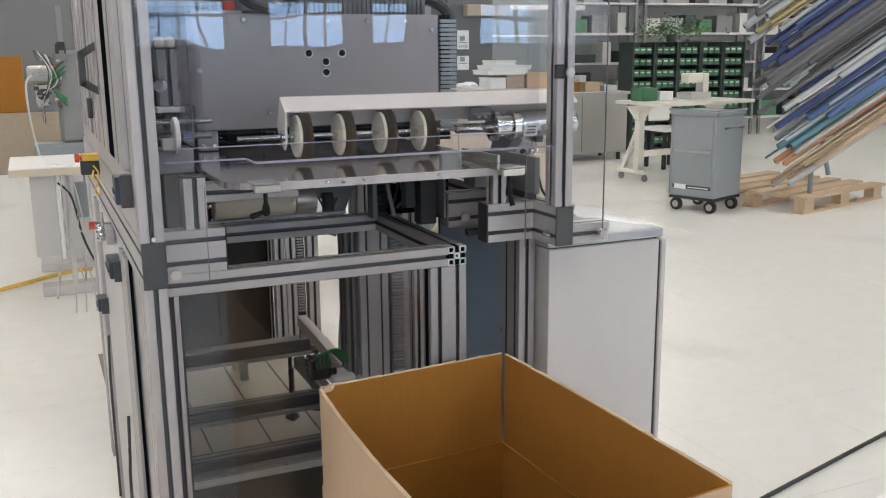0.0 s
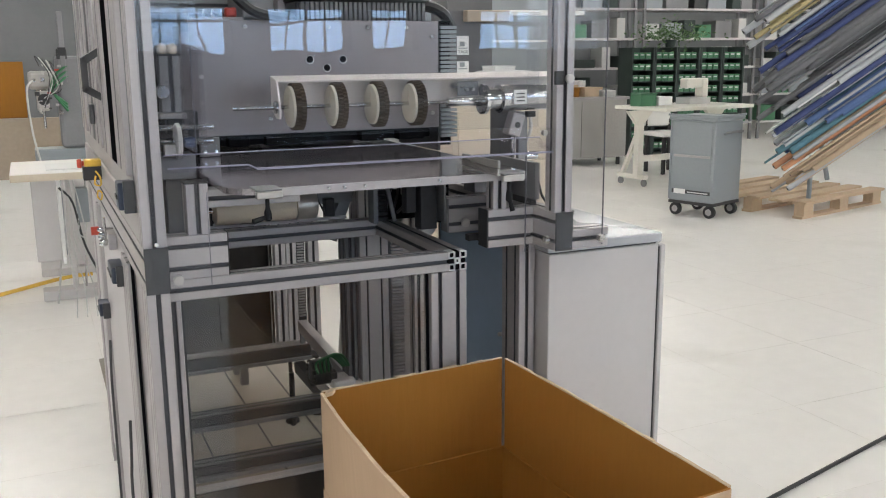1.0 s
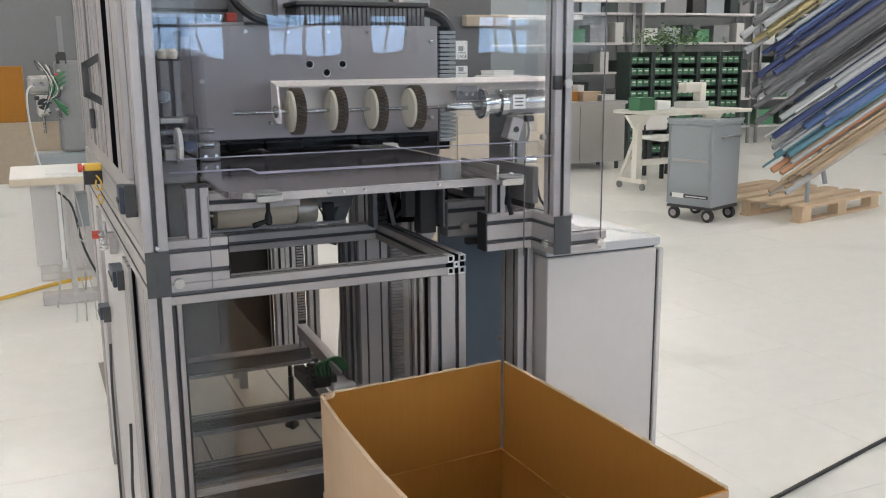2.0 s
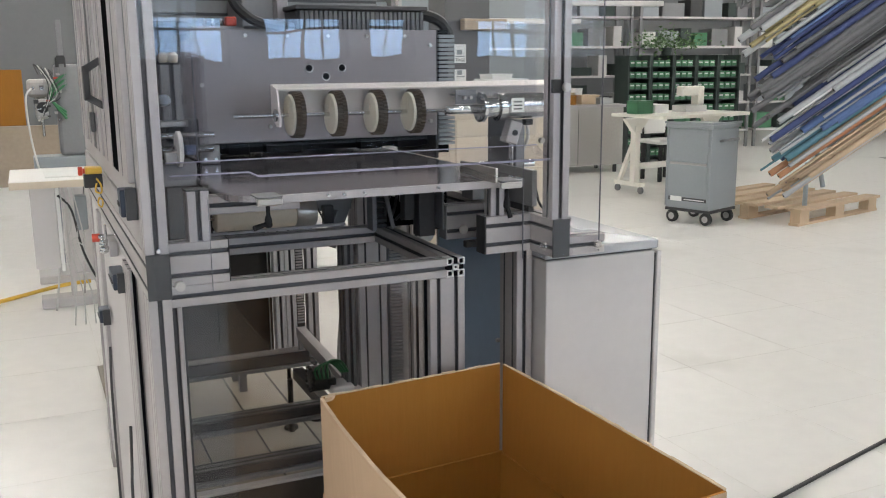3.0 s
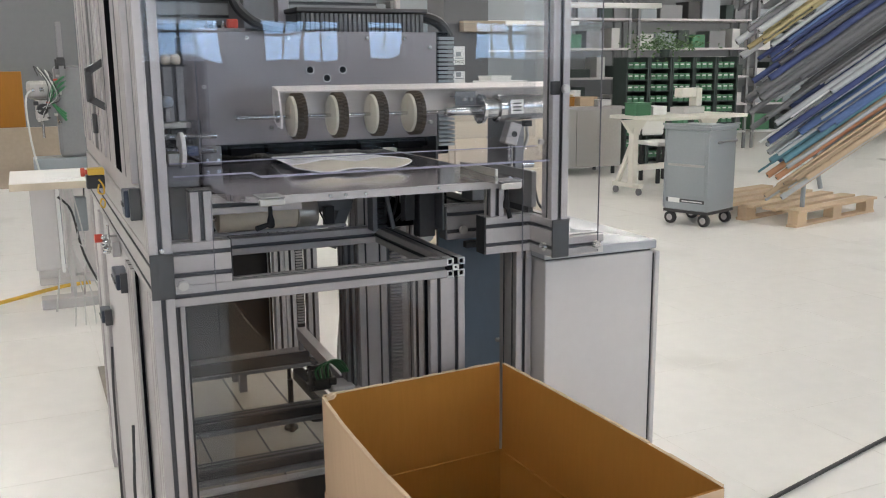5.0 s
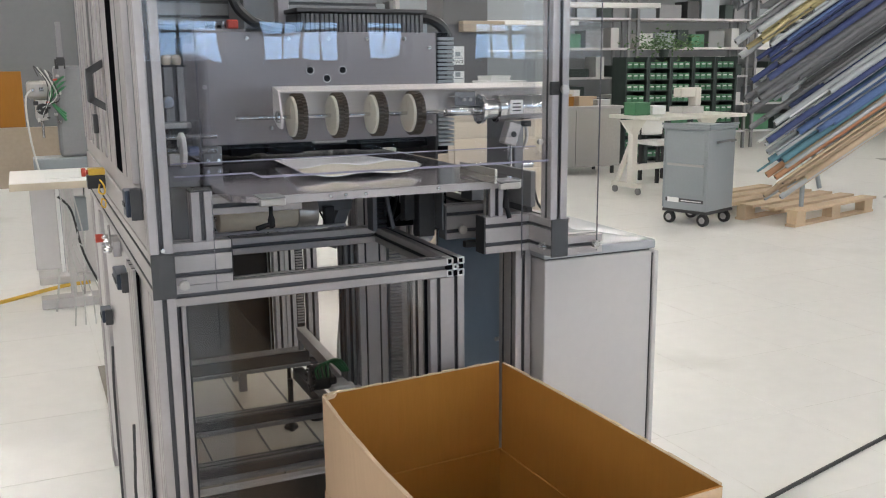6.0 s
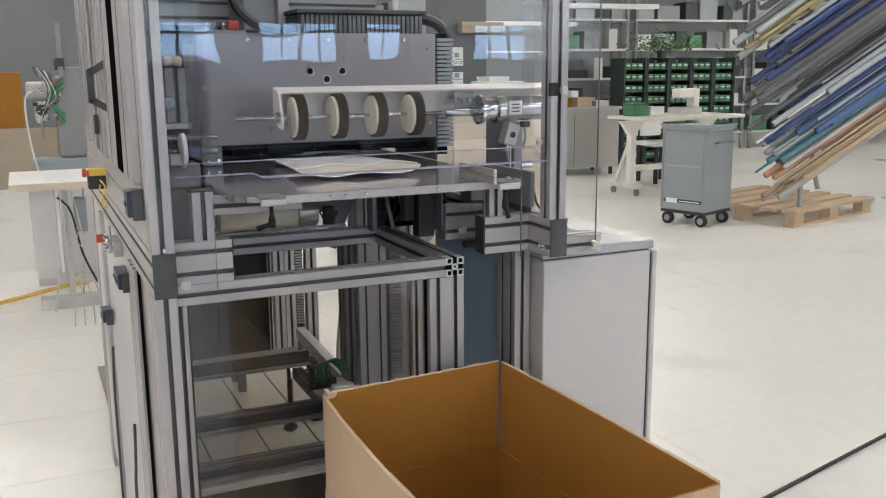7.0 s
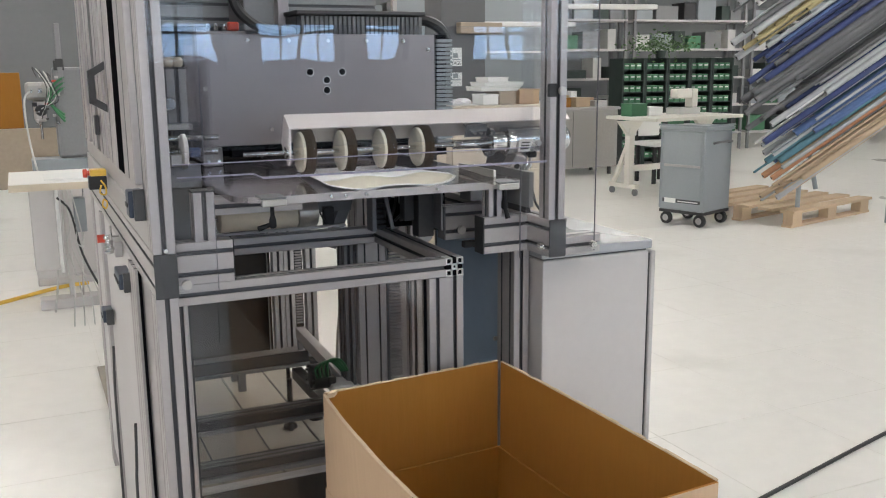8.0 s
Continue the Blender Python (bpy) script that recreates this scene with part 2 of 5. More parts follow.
def lathe(rings, axis="X", n=32, centre=(0, 0, 0)):
    """A turned body: rings of (place along the axis, radius)."""
    bm = bmesh.new()
    loops = []
    for a, r in rings:
        lp = []
        for i in range(n):
            c, s = r * math.cos(math.tau * i / n), r * math.sin(math.tau * i / n)
            v = {"X": (a, c, s), "Y": (c, a, s), "Z": (c, s, a)}[axis]
            lp.append(bm.verts.new(Vector(v) + Vector(centre)))
        loops.append(lp)
    for u, v in zip(loops, loops[1:]):
        for i in range(n):
            bm.faces.new((u[i], u[(i + 1) % n], v[(i + 1) % n], v[i]))
    bm.faces.new(loops[0])
    bm.faces.new(loops[-1])
    bmesh.ops.recalc_face_normals(bm, faces=bm.faces)
    return bm


def tube(points, r, n=8):
    """A smooth cable through the points."""
    bm = bmesh.new()
    pts = [Vector(p) for p in points]
    fine = []
    for i in range(len(pts) - 1):
        a, b, c, d = pts[max(i - 1, 0)], pts[i], pts[i + 1], pts[min(i + 2, len(pts) - 1)]
        for k in range(6):
            t = k / 6
            fine.append(0.5 * (2 * b + (c - a) * t + (2 * a - 5 * b + 4 * c - d) * t * t + (3 * b - a - 3 * c + d) * t ** 3))
    fine.append(pts[-1])
    prev = None
    for i, p in enumerate(fine):
        way = (fine[min(i + 1, len(fine) - 1)] - fine[max(i - 1, 0)]).normalized()
        q = way.to_track_quat("Z", "Y")
        lp = [bm.verts.new(p + q @ Vector((r * math.cos(math.tau * k / n), r * math.sin(math.tau * k / n), 0))) for k in range(n)]
        if prev:
            for k in range(n):
                bm.faces.new((prev[k], prev[(k + 1) % n], lp[(k + 1) % n], lp[k]))
        prev = lp
    return bm


def slab(outline, z0, z1):
    """A flat plate with the outline (x, y), from z0 to z1."""
    bm = bmesh.new()
    lo = [bm.verts.new((x, y, z0)) for x, y in outline]
    hi = [bm.verts.new((x, y, z1)) for x, y in outline]
    bm.faces.new(lo[::-1])
    bm.faces.new(hi)
    k = len(lo)
    for i in range(k):
        bm.faces.new((lo[i], lo[(i + 1) % k], hi[(i + 1) % k], hi[i]))
    bmesh.ops.recalc_face_normals(bm, faces=bm.faces)
    return bm


def arc(cx, cy, r, a0, a1, n=8):
    return [(cx + r * math.cos(radians(a0 + (a1 - a0) * i / n)), cy + r * math.sin(radians(a0 + (a1 - a0) * i / n))) for i in range(n + 1)]


def part(name, bm, material, parent=None, label="", smooth=False, shadow=True):
    me = bpy.data.meshes.new(name)
    bm.to_mesh(me)
    bm.free()
    me.materials.append(material)
    if smooth:
        me.shade_smooth()
        me.set_sharp_from_angle(angle=radians(38))
    ob = new(name, me)
    ob.parent = parent
    ob.visible_shadow = shadow
    if label:
        ob["label"] = label
    return ob


def thing(name, label, category, x=0, y=0, z=0, rz=0, group="", kind=""):
    ob = new(name)
    ob.empty_display_size = 0.05
    ob.matrix_world = pose(x, y, z, 0, 0, rz)
    return tagged(ob, label, category, group, kind)


def setting(name, bm, material, label, shadow=True):
    return tagged(part(name, bm, material, None, shadow=shadow), label, name.split("_")[0], kind="structure")


def profile(axis, a0, a1, u0, u1, v0, v1, slot=0.008, deep=0.009, cell=0.04):
    """An extruded slotted profile along an axis from a0 to a1; u and v are the two other axes in x, y, z order."""
    w, h = u1 - u0, v1 - v0

    def side(length):
        n = max(1, round(length / cell))
        pts = [(0.0012, 0)]
        for i in range(n):
            c = length * (i + 0.5) / n
            pts += [(c - slot / 2 - 0.001, 0), (c - slot / 2, 0.001), (c - slot / 2, deep), (c + slot / 2, deep), (c + slot / 2, 0.001), (c + slot / 2 + 0.001, 0)]
        return pts + [(length - 0.0012, 0)]
    ring = [(u0 + s, v0 + d) for s, d in side(w)] + [(u1 - d, v0 + s) for s, d in side(h)]
    ring += [(u1 - s, v1 - d) for s, d in side(w)] + [(u0 + d, v1 - s) for s, d in side(h)]
    place = {"X": lambda a, u, v: (a, u, v), "Y": lambda a, u, v: (u, a, v), "Z": lambda a, u, v: (u, v, a)}[axis]
    bm = bmesh.new()
    lo = [bm.verts.new(place(a0, u, v)) for u, v in ring]
    hi = [bm.verts.new(place(a1, u, v)) for u, v in ring]
    k = len(ring)
    for i in range(k):
        f = bm.faces.new((lo[i], lo[(i + 1) % k], hi[(i + 1) % k], hi[i]))
        # the slot's floor and flanks get a darker aluminium that paints their shade
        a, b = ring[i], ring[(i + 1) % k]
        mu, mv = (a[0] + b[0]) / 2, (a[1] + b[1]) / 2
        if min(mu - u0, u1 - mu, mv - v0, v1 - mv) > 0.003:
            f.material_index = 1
    bm.faces.new(lo[::-1])
    bm.faces.new(hi)
    bmesh.ops.recalc_face_normals(bm, faces=bm.faces)
    return bm


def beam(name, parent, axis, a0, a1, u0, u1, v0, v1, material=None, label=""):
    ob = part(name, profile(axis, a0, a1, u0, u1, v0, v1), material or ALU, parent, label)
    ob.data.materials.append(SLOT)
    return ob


def bolt(parent, p, axis, r=0.009, name="bolt_head", material=None):
    d = {"X": Vector((1, 0, 0)), "Y": Vector((0, 1, 0)), "Z": Vector((0, 0, 1))}[axis]
    p = Vector(p)
    bm = R(p, p - d * 0.007, r, 20)
    rod(bm, p - d * 0.007, p - d * 0.009, r * 0.8, 20)
    return part(name, bm, material or CHROME, parent, "bright screw head")


# ---- the hall ----
X0, X1, Y0, Y1, H = -7.0, 17.0, -9.0, 14.0, 4.6
setting("floor", B(X0, X1, Y0, Y1, -0.2, 0), FLOOR, "pale cream coated workshop floor with faint stains")
joints = bmesh.new()
for k in range(-11, 28):
    box(joints, k * 0.6 + 0.05, k * 0.6 + 0.053, Y0, Y1, 0.0, 0.0006)
for k in range(-14, 23):
    box(joints, X0, X1, k * 0.6 + 0.33, k * 0.6 + 0.333, 0.0, 0.0005)
setting("floor_joints", joints, JOINT, "thin darker joints between the floor slabs")
setting("ceiling", B(X0, X1, Y0, Y1, H, H + 0.25), CEIL, "grey hall ceiling above the workshop")
setting("wall_north", B(X0 - 0.3, X1 + 0.3, Y1, Y1 + 0.3, -0.2, H + 0.25), WALL, "plain far wall of the hall in vignette-darkened grey")
setting("wall_east", B(X1, X1 + 0.3, Y0, Y1, -0.2, H + 0.25), WALL, "plain side wall of the hall in vignette-darkened grey")

WINS_S = [(-5.6, -3.6), (-3.2, -1.2), (-0.6, 2.02), (2.42, 3.42), (3.72, 4.32), (5.2, 7.6), (8.2, 10.6), (11.4, 14.4)]
WINS_W = [(-7.5, -4.5), (-3.5, -0.5), (0.5, 3.5), (4.5, 7.5), (8.5, 12.0)]
SILL, HEAD = 1.36, 3.9


def window_wall(name, wins, span, make, label):
    """A wall with openings from sill to head; make(a0, a1, z0, z1, bm) adds a block of it."""
    bm = bmesh.new()
    make(bm, span[0], span[1], -0.2, SILL)
    make(bm, span[0], span[1], HEAD, H + 0.25)
    a = span[0]
    for w0, w1 in wins:
        make(bm, a, w0, SILL, HEAD)
        a = w1
    make(bm, a, span[1], SILL, HEAD)
    return setting(name, bm, WALL, label)


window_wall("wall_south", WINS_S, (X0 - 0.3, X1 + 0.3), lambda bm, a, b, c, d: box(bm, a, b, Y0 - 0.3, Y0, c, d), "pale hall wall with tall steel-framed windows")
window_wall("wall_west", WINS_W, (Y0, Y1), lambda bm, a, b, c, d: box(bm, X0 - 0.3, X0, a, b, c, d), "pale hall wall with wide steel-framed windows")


def window(k, a0, a1, south):
    """A steel window with glazing bars and one glass sheet."""
    w = thing(f"window_{k}", "steel-framed hall window with a grid of panes", "window", kind="structure")

    def blk(bm, a, b, c, d, t=0.03):
        return box(bm, a, b, Y0 - 0.17 - t, Y0 - 0.17 + t, c, d) if south else box(bm, X0 - 0.17 - t, X0 - 0.17 + t, a, b, c, d)
    fr = bmesh.new()
    blk(fr, a0, a0 + 0.05, SILL, HEAD), blk(fr, a1 - 0.05, a1, SILL, HEAD)
    blk(fr, a0 + 0.05, a1 - 0.05, SILL, SILL + 0.05), blk(fr, a0 + 0.05, a1 - 0.05, HEAD - 0.05, HEAD)
    part("window_frame", fr, DKGREEN, w)
    n = max(1, round((a1 - a0) / 0.55))
    for i in range(1, n):
        c = a0 + (a1 - a0) * i / n
        part("glazing_bar", blk(bmesh.new(), c - 0.02, c + 0.02, SILL + 0.05, HEAD - 0.05, 0.02), DKGREEN, w)
    for i in range(n):
        c = a0 + (a1 - a0) * (i + 0.5) / n
        part("glazing_bar", blk(bmesh.new(), c - 0.010, c + 0.010, SILL + 0.05, HEAD - 0.05, 0.012), DKGREEN, w)
    for i in range(1, 7):
        z = SILL + (HEAD - SILL) * i / 7
        part("glazing_bar", blk(bmesh.new(), a0 + 0.05, a1 - 0.05, z - 0.02, z + 0.02, 0.018), DKGREEN, w)
    part("pane", blk(bmesh.new(), a0 + 0.05, a1 - 0.05, SILL + 0.05, HEAD - 0.05, 0.003), PANE, w, shadow=False)


for k, (a, b) in enumerate(WINS_S):
    window(k + 1, a, b, True)
for k, (a, b) in enumerate(WINS_W):
    window(k + 1 + len(WINS_S), a, b, False)
setting("ground", B(-400, 400, -400, 400, -0.6, -0.25), WALL, "plain ground outside the hall")

window_lamp(look((4.0, Y0 - 0.7, 2.7), (4.0, 0, 2.7)), 22.0, 3.2, 880, (0.69, 0.81, 0.99))
window_lamp(look((X0 - 0.7, 1.5, 2.7), (0, 1.5, 2.7)), 21.0, 3.2, 480, (1.0, 0.925, 0.865))


def tube_light(x, y, length=1.5):
    t = thing("ceiling_light", "white batten with a lit fluorescent tube", "ceiling light", x, y, H - 0.9, group="lights under the ceiling")
    part("batten", B(-length / 2, length / 2, -0.12, 0.12, 0.03, 0.09, 0.008), WHITE, t)
    for y in (-0.06, 0.06):
        part("tube", R((-length / 2 + 0.03, y, 0.008), (length / 2 - 0.03, y, 0.008), 0.019, 12), TUBE, t)
    for sx in (-1, 1):
        part("hanger", R((sx * length * 0.4, 0, 0.09), (sx * length * 0.4, 0, 0.9), 0.004, 6), ALU_DULL, t)
    return t


light0 = tube_light(-4, -6)
for gx in range(6):
    for gy in range(7):
        if gx or gy:
            copy_thing(light0, pose(-4 + gx * 3.6, -6 + gy * 2.9, H - 0.9))

# ---- the machine's frame ----
frame_thing = thing("machine_frame", "slotted aluminium profile frame of a sewing automat", "machine frame")
F = frame_thing
YB = 1.55                      # back of the frame
beam("side_beam", F, "Y", 0.002, YB, 0, 0.04, 0.95, 1.03)
beam("side_beam", F, "Y", 0.002, 0.60, 0.80, 0.84, 0.95, 1.03)
part("end_cap", B(0, 0.04, -0.003, 0.0015, 0.95, 1.03, 0.0012), CAPGREY, F, "dark grey plastic end cap")
part("end_cap", B(0.80, 0.84, -0.003, 0.0015, 0.95, 1.03, 0.0012), CAPGREY, F, "dark grey plastic end cap")
beam("cross_beam", F, "X", 0.041, 0.157, 0.09, 0.13, 0.95, 1.03)
beam("cross_beam", F, "X", 0.694, 0.799, 0.09, 0.13, 0.95, 1.03)
part("end_cap", B(0.6895, 0.694, 0.09, 0.13, 0.95, 1.03, 0.001), BLACK, F, "black plastic end cap")
part("end_cap", B(0.157, 0.1595, 0.09, 0.13, 0.95, 1.03, 0.001), BLACK, F, "black plastic end cap")
# upper posts
beam("post", F, "Z", 1.03, 2.3, 0, 0.04, 0.004, 0.044)
beam("post", F, "Z", 1.03, 2.3, 0.80, 0.84, 0.004, 0.044)
beam("post", F, "Z", 1.03, 2.3, 0.80, 0.84, 1.3, 1.34)
beam("top_beam", F, "X", 0.041, 0.799, 0.004, 0.044, 2.22, 2.30)
beam("top_beam", F, "Y", 0.045, YB, 0, 0.04, 2.22, 2.30)
beam("top_beam", F, "Y", 0.045, 1.3, 0.80, 0.84, 2.22, 2.30)
# legs
beam("leg", F, "Z", 0.03, 0.949, 0.0, 0.04, 0.012, 0.092)
beam("leg", F, "Z", 0.03, 0.949, 0.80, 0.84, 0.15, 0.23)
beam("leg", F, "Z", 0.03, 0.909, 0.041, 0.068, 0.096, 0.13)
beam("leg", F, "Z", 0.03, 0.909, 0.563, 0.643, 0.09, 0.13)
beam("leg", F, "Z", 0.03, 0.949, 0.0, 0.04, YB - 0.08, YB)
# lower tray frame
beam("tray_beam", F, "X", 0.041, 0.602, 0.09, 0.13, 0.91, 0.95)
beam("tray_beam", F, "Y", 0.117, 0.56, 0.603, 0.643, 0.91, 0.95)
beam("tray_beam", F, "X", 0.041, 0.602, 0.52, 0.56, 0.91, 0.95)
beam("tray_beam", F, "Y", 0.131, 0.519, 0.041, 0.069, 0.91, 0.95)


def open_end(x, y0, y1, z):
    """The sawn end of a hollow profile: walls round four corner cells and a bored core."""
    bm = bmesh.new()
    w = 0.0022
    for sx in (0, 1):
        for sz in (0, 1):
            cx, cz = x + sx * 0.0255, z + sz * 0.0255
            box(bm, cx, cx + 0.0145, y0, y1, cz, cz + w), box(bm, cx, cx + 0.0145, y0, y1, cz + 0.0145 - w, cz + 0.0145)
            box(bm, cx, cx + w, y0, y1, cz + w, cz + 0.0145 - w), box(bm, cx + 0.0145 - w, cx + 0.0145, y0, y1, cz + w, cz + 0.0145 - w)
    c = x + 0.02, z + 0.02
    box(bm, c[0] - 0.0065, c[0] + 0.0065, y0, y1, c[1] - 0.0065, c[1] - 0.003), box(bm, c[0] - 0.0065, c[0] + 0.0065, y0, y1, c[1] + 0.003, c[1] + 0.0065)
    box(bm, c[0] - 0.0065, c[0] - 0.003, y0, y1, c[1] - 0.003, c[1] + 0.003), box(bm, c[0] + 0.003, c[0] + 0.0065, y0, y1, c[1] - 0.003, c[1] + 0.003)
    for sx in (-1, 1):
        for sz in (-1, 1):
            box(bm, c[0] + sx * 0.0075 - 0.002, c[0] + sx * 0.0075 + 0.002, y0, y1, c[1] + sz * 0.0075 - 0.002, c[1] + sz * 0.0075 + 0.002)
    return bm


part("profile_end", open_end(0.603, 0.09, 0.1165, 0.91), RING, F, "sawn hollow profile end with open cells")
# black plate just behind the walls paints the dark inside the cells
part("profile_core", B(0.6036, 0.6424, 0.0945, 0.1168, 0.9106, 0.9494), MATTE, F)
for p, ax in (((0.052, -0.012, 0.975), "Y"), ((0.7935, 0.018, 0.972), "X"), ((0.90, -0.012, 0.972), "Y"), ((0.819, -0.010, 1.297), "Y")):
    bolt(F, p, ax, 0.0088, material=STEEL)
for p in ((0.021, -0.0, 1.037),):
    bolt(F, p, "Y", 0.004)
beam("cross_beam", F, "X", 0.841, 0.93, 0.004, 0.044, 0.95, 0.99)
part("clip_block", B(0.792, 0.812, -0.006, 0.003, 1.285, 1.312, 0.002), BLACK, F, "black clamp block")
# short posts that carry the plate
beam("short_post", F, "Z", 1.03, 1.122, 0.088, 0.128, 0.092, 0.132)
beam("short_post", F, "Z", 1.03, 1.098, 0.706, 0.738, 0.094, 0.126)
part("post_cover", B(0.087, 0.129, 0.091, 0.133, 1.122, 1.125), CAPGREY, F)
beam("plate_rail", F, "X", 0.13, 0.31, 0.14, 0.18, 1.069, 1.104)
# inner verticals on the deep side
# inner posts take the paler cabinet grey: missing light put into their colour
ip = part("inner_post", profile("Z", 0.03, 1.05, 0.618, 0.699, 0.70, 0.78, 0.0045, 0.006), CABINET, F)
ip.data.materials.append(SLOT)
part("inner_sheet", B(0.70, 0.845, 0.765, 0.769, 0.03, 1.05), CABINET, F, "grey sheet behind the cable duct")
part("duct_back", B(0.722, 0.760, 0.745, 0.7645, 0.03, 1.05), CARTGREY, F)
beam("inner_post", F, "Z", 0.03, 1.05, 0.775, 0.80, 0.70, 0.74, CABINET)
beam("inner_post", F, "Z", 0.287, 1.09, 0.594, 0.632, 1.56, 1.60, CABINET)
beam("inner_post", F, "Z", 0.287, 1.09, 0.634, 0.672, 1.56, 1.60, CABINET)
beam("inner_post", F, "Z", 0.287, 1.09, 0.715, 0.755, 1.56, 1.60, CABINET)
beam("inner_post", F, "Z", 0.03, 0.909, 0.584, 0.612, 0.72, 0.78, ALU_DULL)
part("cable_duct", B(0.674, 0.704, 1.57, 1.60, 0.287, 1.09), DARK, F, "black slotted cable duct")
for k in range(64):
    part("duct_finger", B(0.676, 0.700, 1.562, 1.5695, 0.42 + k * 0.0102, 0.4255 + k * 0.0102), ALU, F)
for k in range(62):
    part("duct_finger", B(0.724, 0.758, 0.735, 0.7445, 0.42 + k * 0.0095, 0.4255 + k * 0.0095), CABINET, F)
beam("inner_beam", F, "X", 0.70, 0.80, 0.30, 0.34, 0.945, 1.025)
part("end_cap", B(0.6965, 0.6995, 0.301, 0.339, 0.946, 1.024), ALU_DULL, F)
bolt(F, (0.737, 0.295, 0.968), "Y", 0.010, material=STEEL)

# ---- floor tray and guards inside ----
tray = thing("floor_tray", "dark perforated steel rails low inside the machine frame", "machine base")
for y0, z0, z1, pale in ((0.60, 0.312, 0.345, False), (0.90, 0.318, 0.356, False), (1.44, 0.300, 0.352, True)):
    part("rail", B(0.09, 0.68, y0, y0 + 0.06, z0, z1, 0.003), DARK, tray, "dark steel rail")
    part("rail_lip", B(0.09, 0.68, y0 - 0.014, y0 - 0.0005, z0, z0 + 0.012, 0.002), ALU_DULL, tray, "paler folded lip")
    st = bmesh.new()
    for k in range(92):
        x = 0.10 + k * 0.0062
        if pale:
            box(st, x, x + 0.0030, y0 + 0.004, y0 + 0.055, z1, z1 + 0.005)
        else:
            box(st, x, x + 0.0036, y0 + 0.012, y0 + 0.022, z1, z1 + 0.0015), box(st, x, x + 0.0036, y0 + 0.034, y0 + 0.044, z1, z1 + 0.0015)
    tagged(part("perforated_strip", st, CABINET if pale else ALU_DULL, tray), kind="stuff")
bm = bmesh.new()
for k, (xa, xb) in enumerate(((0.585, 0.615), (0.638, 0.668))):
    for z in (0.402, 0.440):
        bm.verts.new((xa, 0.62 if k == 0 else 1.45, z + 0.03 * (1 - k))), bm.verts.new((xb, 0.62 if k == 0 else 1.45, z + 0.03 * (1 - k)))
bmesh.ops.convex_hull(bm, input=bm.verts)
part("diagonal_bar", bm, CABINET, tray, "grey flat bar")
part("bar_post", B(0.592, 0.606, 0.63, 0.65, 0.346, 0.434), ALU_DULL, tray)
part("bar_post", B(0.645, 0.66, 1.442, 1.458, 0.356, 0.405), ALU_DULL, tray)
for x in (0.10, 0.65):
    part("support", B(x - 0.018, x + 0.018, 0.45, 1.5, 0.235, 0.274), DARK, tray)
# added sheet that dims the floor, painting the shade under the machine
part("drip_tray", slab([(0.03, 0.62), (0.80, 0.62), (0.80, 2.6), (0.03, 2.6)], 0.03, 0.036), FLOOR_SHADE, tray, "added dull sheet standing in for the shaded floor")
for x in (0.3, 0.5, 0.68):
    part("tray_seam", B(x, x + 0.006, 0.63, 2.59, 0.0362, 0.0385), DARK, tray)
part("front_trough", B(0.09, 0.58, 0.34, 0.595, 0.06, 0.30), BROWN, tray, "dark brown trough")
part("lip", B(0.09, 0.58, 0.555, 0.583, 0.300, 0.308, 0.002), CABINET, tray, "pale folded lip")
part("levelling_plate", B(0.585, 0.765, 1.505, 1.61, 0.276, 0.2865), DARK, tray)
part("levelling_foot", lathe([(0.0362, 0.026), (0.046, 0.024), (0.056, 0.010), (0.066, 0.007), (0.276, 0.007)], "Z", 20, (0.735, 1.57, 0)), RUBBER, tray, smooth=True)
part("levelling_foot", lathe([(0.0362, 0.026), (0.046, 0.024), (0.056, 0.010), (0.07, 0.007), (0.275, 0.007)], "Z", 20, (0.625, 1.53, 0)), RUBBER, tray, smooth=True)
for x, y in ((0.62, 1.5), (0.12, 0.5), (0.62, 0.5), (0.12, 1.48)):
    part("foot", lathe([(0, 0.03), (0.01, 0.03), (0.016, 0.01), (0.235, 0.01)], "Z", 20, (x, y, 0)), RUBBER, tray)

rear = thing("rear_cabinet", "dark brown sheet-metal housing at the back of the machine", "cabinet")
part("body", B(0.05, 0.598, 1.62, 2.2, 0.265, 1.30, 0.004), BROWN, rear)
part("edge_trim", B(0.584, 0.587, 1.612, 1.6195, 0.27, 1.29), CABINET, rear, "pale edge trim")
part("door_seam", B(0.40, 0.404, 1.612, 1.619, 0.35, 1.28), BLACK, rear)
for x in (0.07, 0.55):
    for y in (2.0, 2.14):
        part("leg", B(x - 0.015, x + 0.015, y - 0.015, y + 0.015, 0, 0.2645), ALU_DULL, rear)

pane1 = thing("lower_guard_pane", "clear acrylic guard pane between the lower posts", "guard panel")
part("sheet", B(0.0685, 0.5625, 0.104, 0.109, 0.06, 0.9095), SMOKE, pane1, shadow=False)
part("seal", B(0.0685, 0.0725, 0.1025, 0.1035, 0.06, 0.9095), BLACK, pane1, "black rubber seal")
part("seal", B(0.5555, 0.5625, 0.1025, 0.1035, 0.06, 0.9095), MATTE, pane1, "black rubber seal")

# ---- grey cabinet ----
cab = thing("control_cabinet", "light grey powder-coated steel control cabinet with a flat lid", "cabinet")
part("body", B(0.846, 1.136, 0.10, 0.47, 0.04, 0.918, 0.003), CABINET, cab)
part("lid", B(0.838, 1.14, 0.092, 0.478, 0.923, 0.945, 0.004), CABTOP, cab, "grey steel lid")
part("seam", B(0.85, 1.132, 0.105, 0.465, 0.918, 0.923), BLACK, cab)
part("side_panel", B(1.142, 1.155, 0.098, 0.472, 0.04, 0.915, 0.003), CABINET, cab)
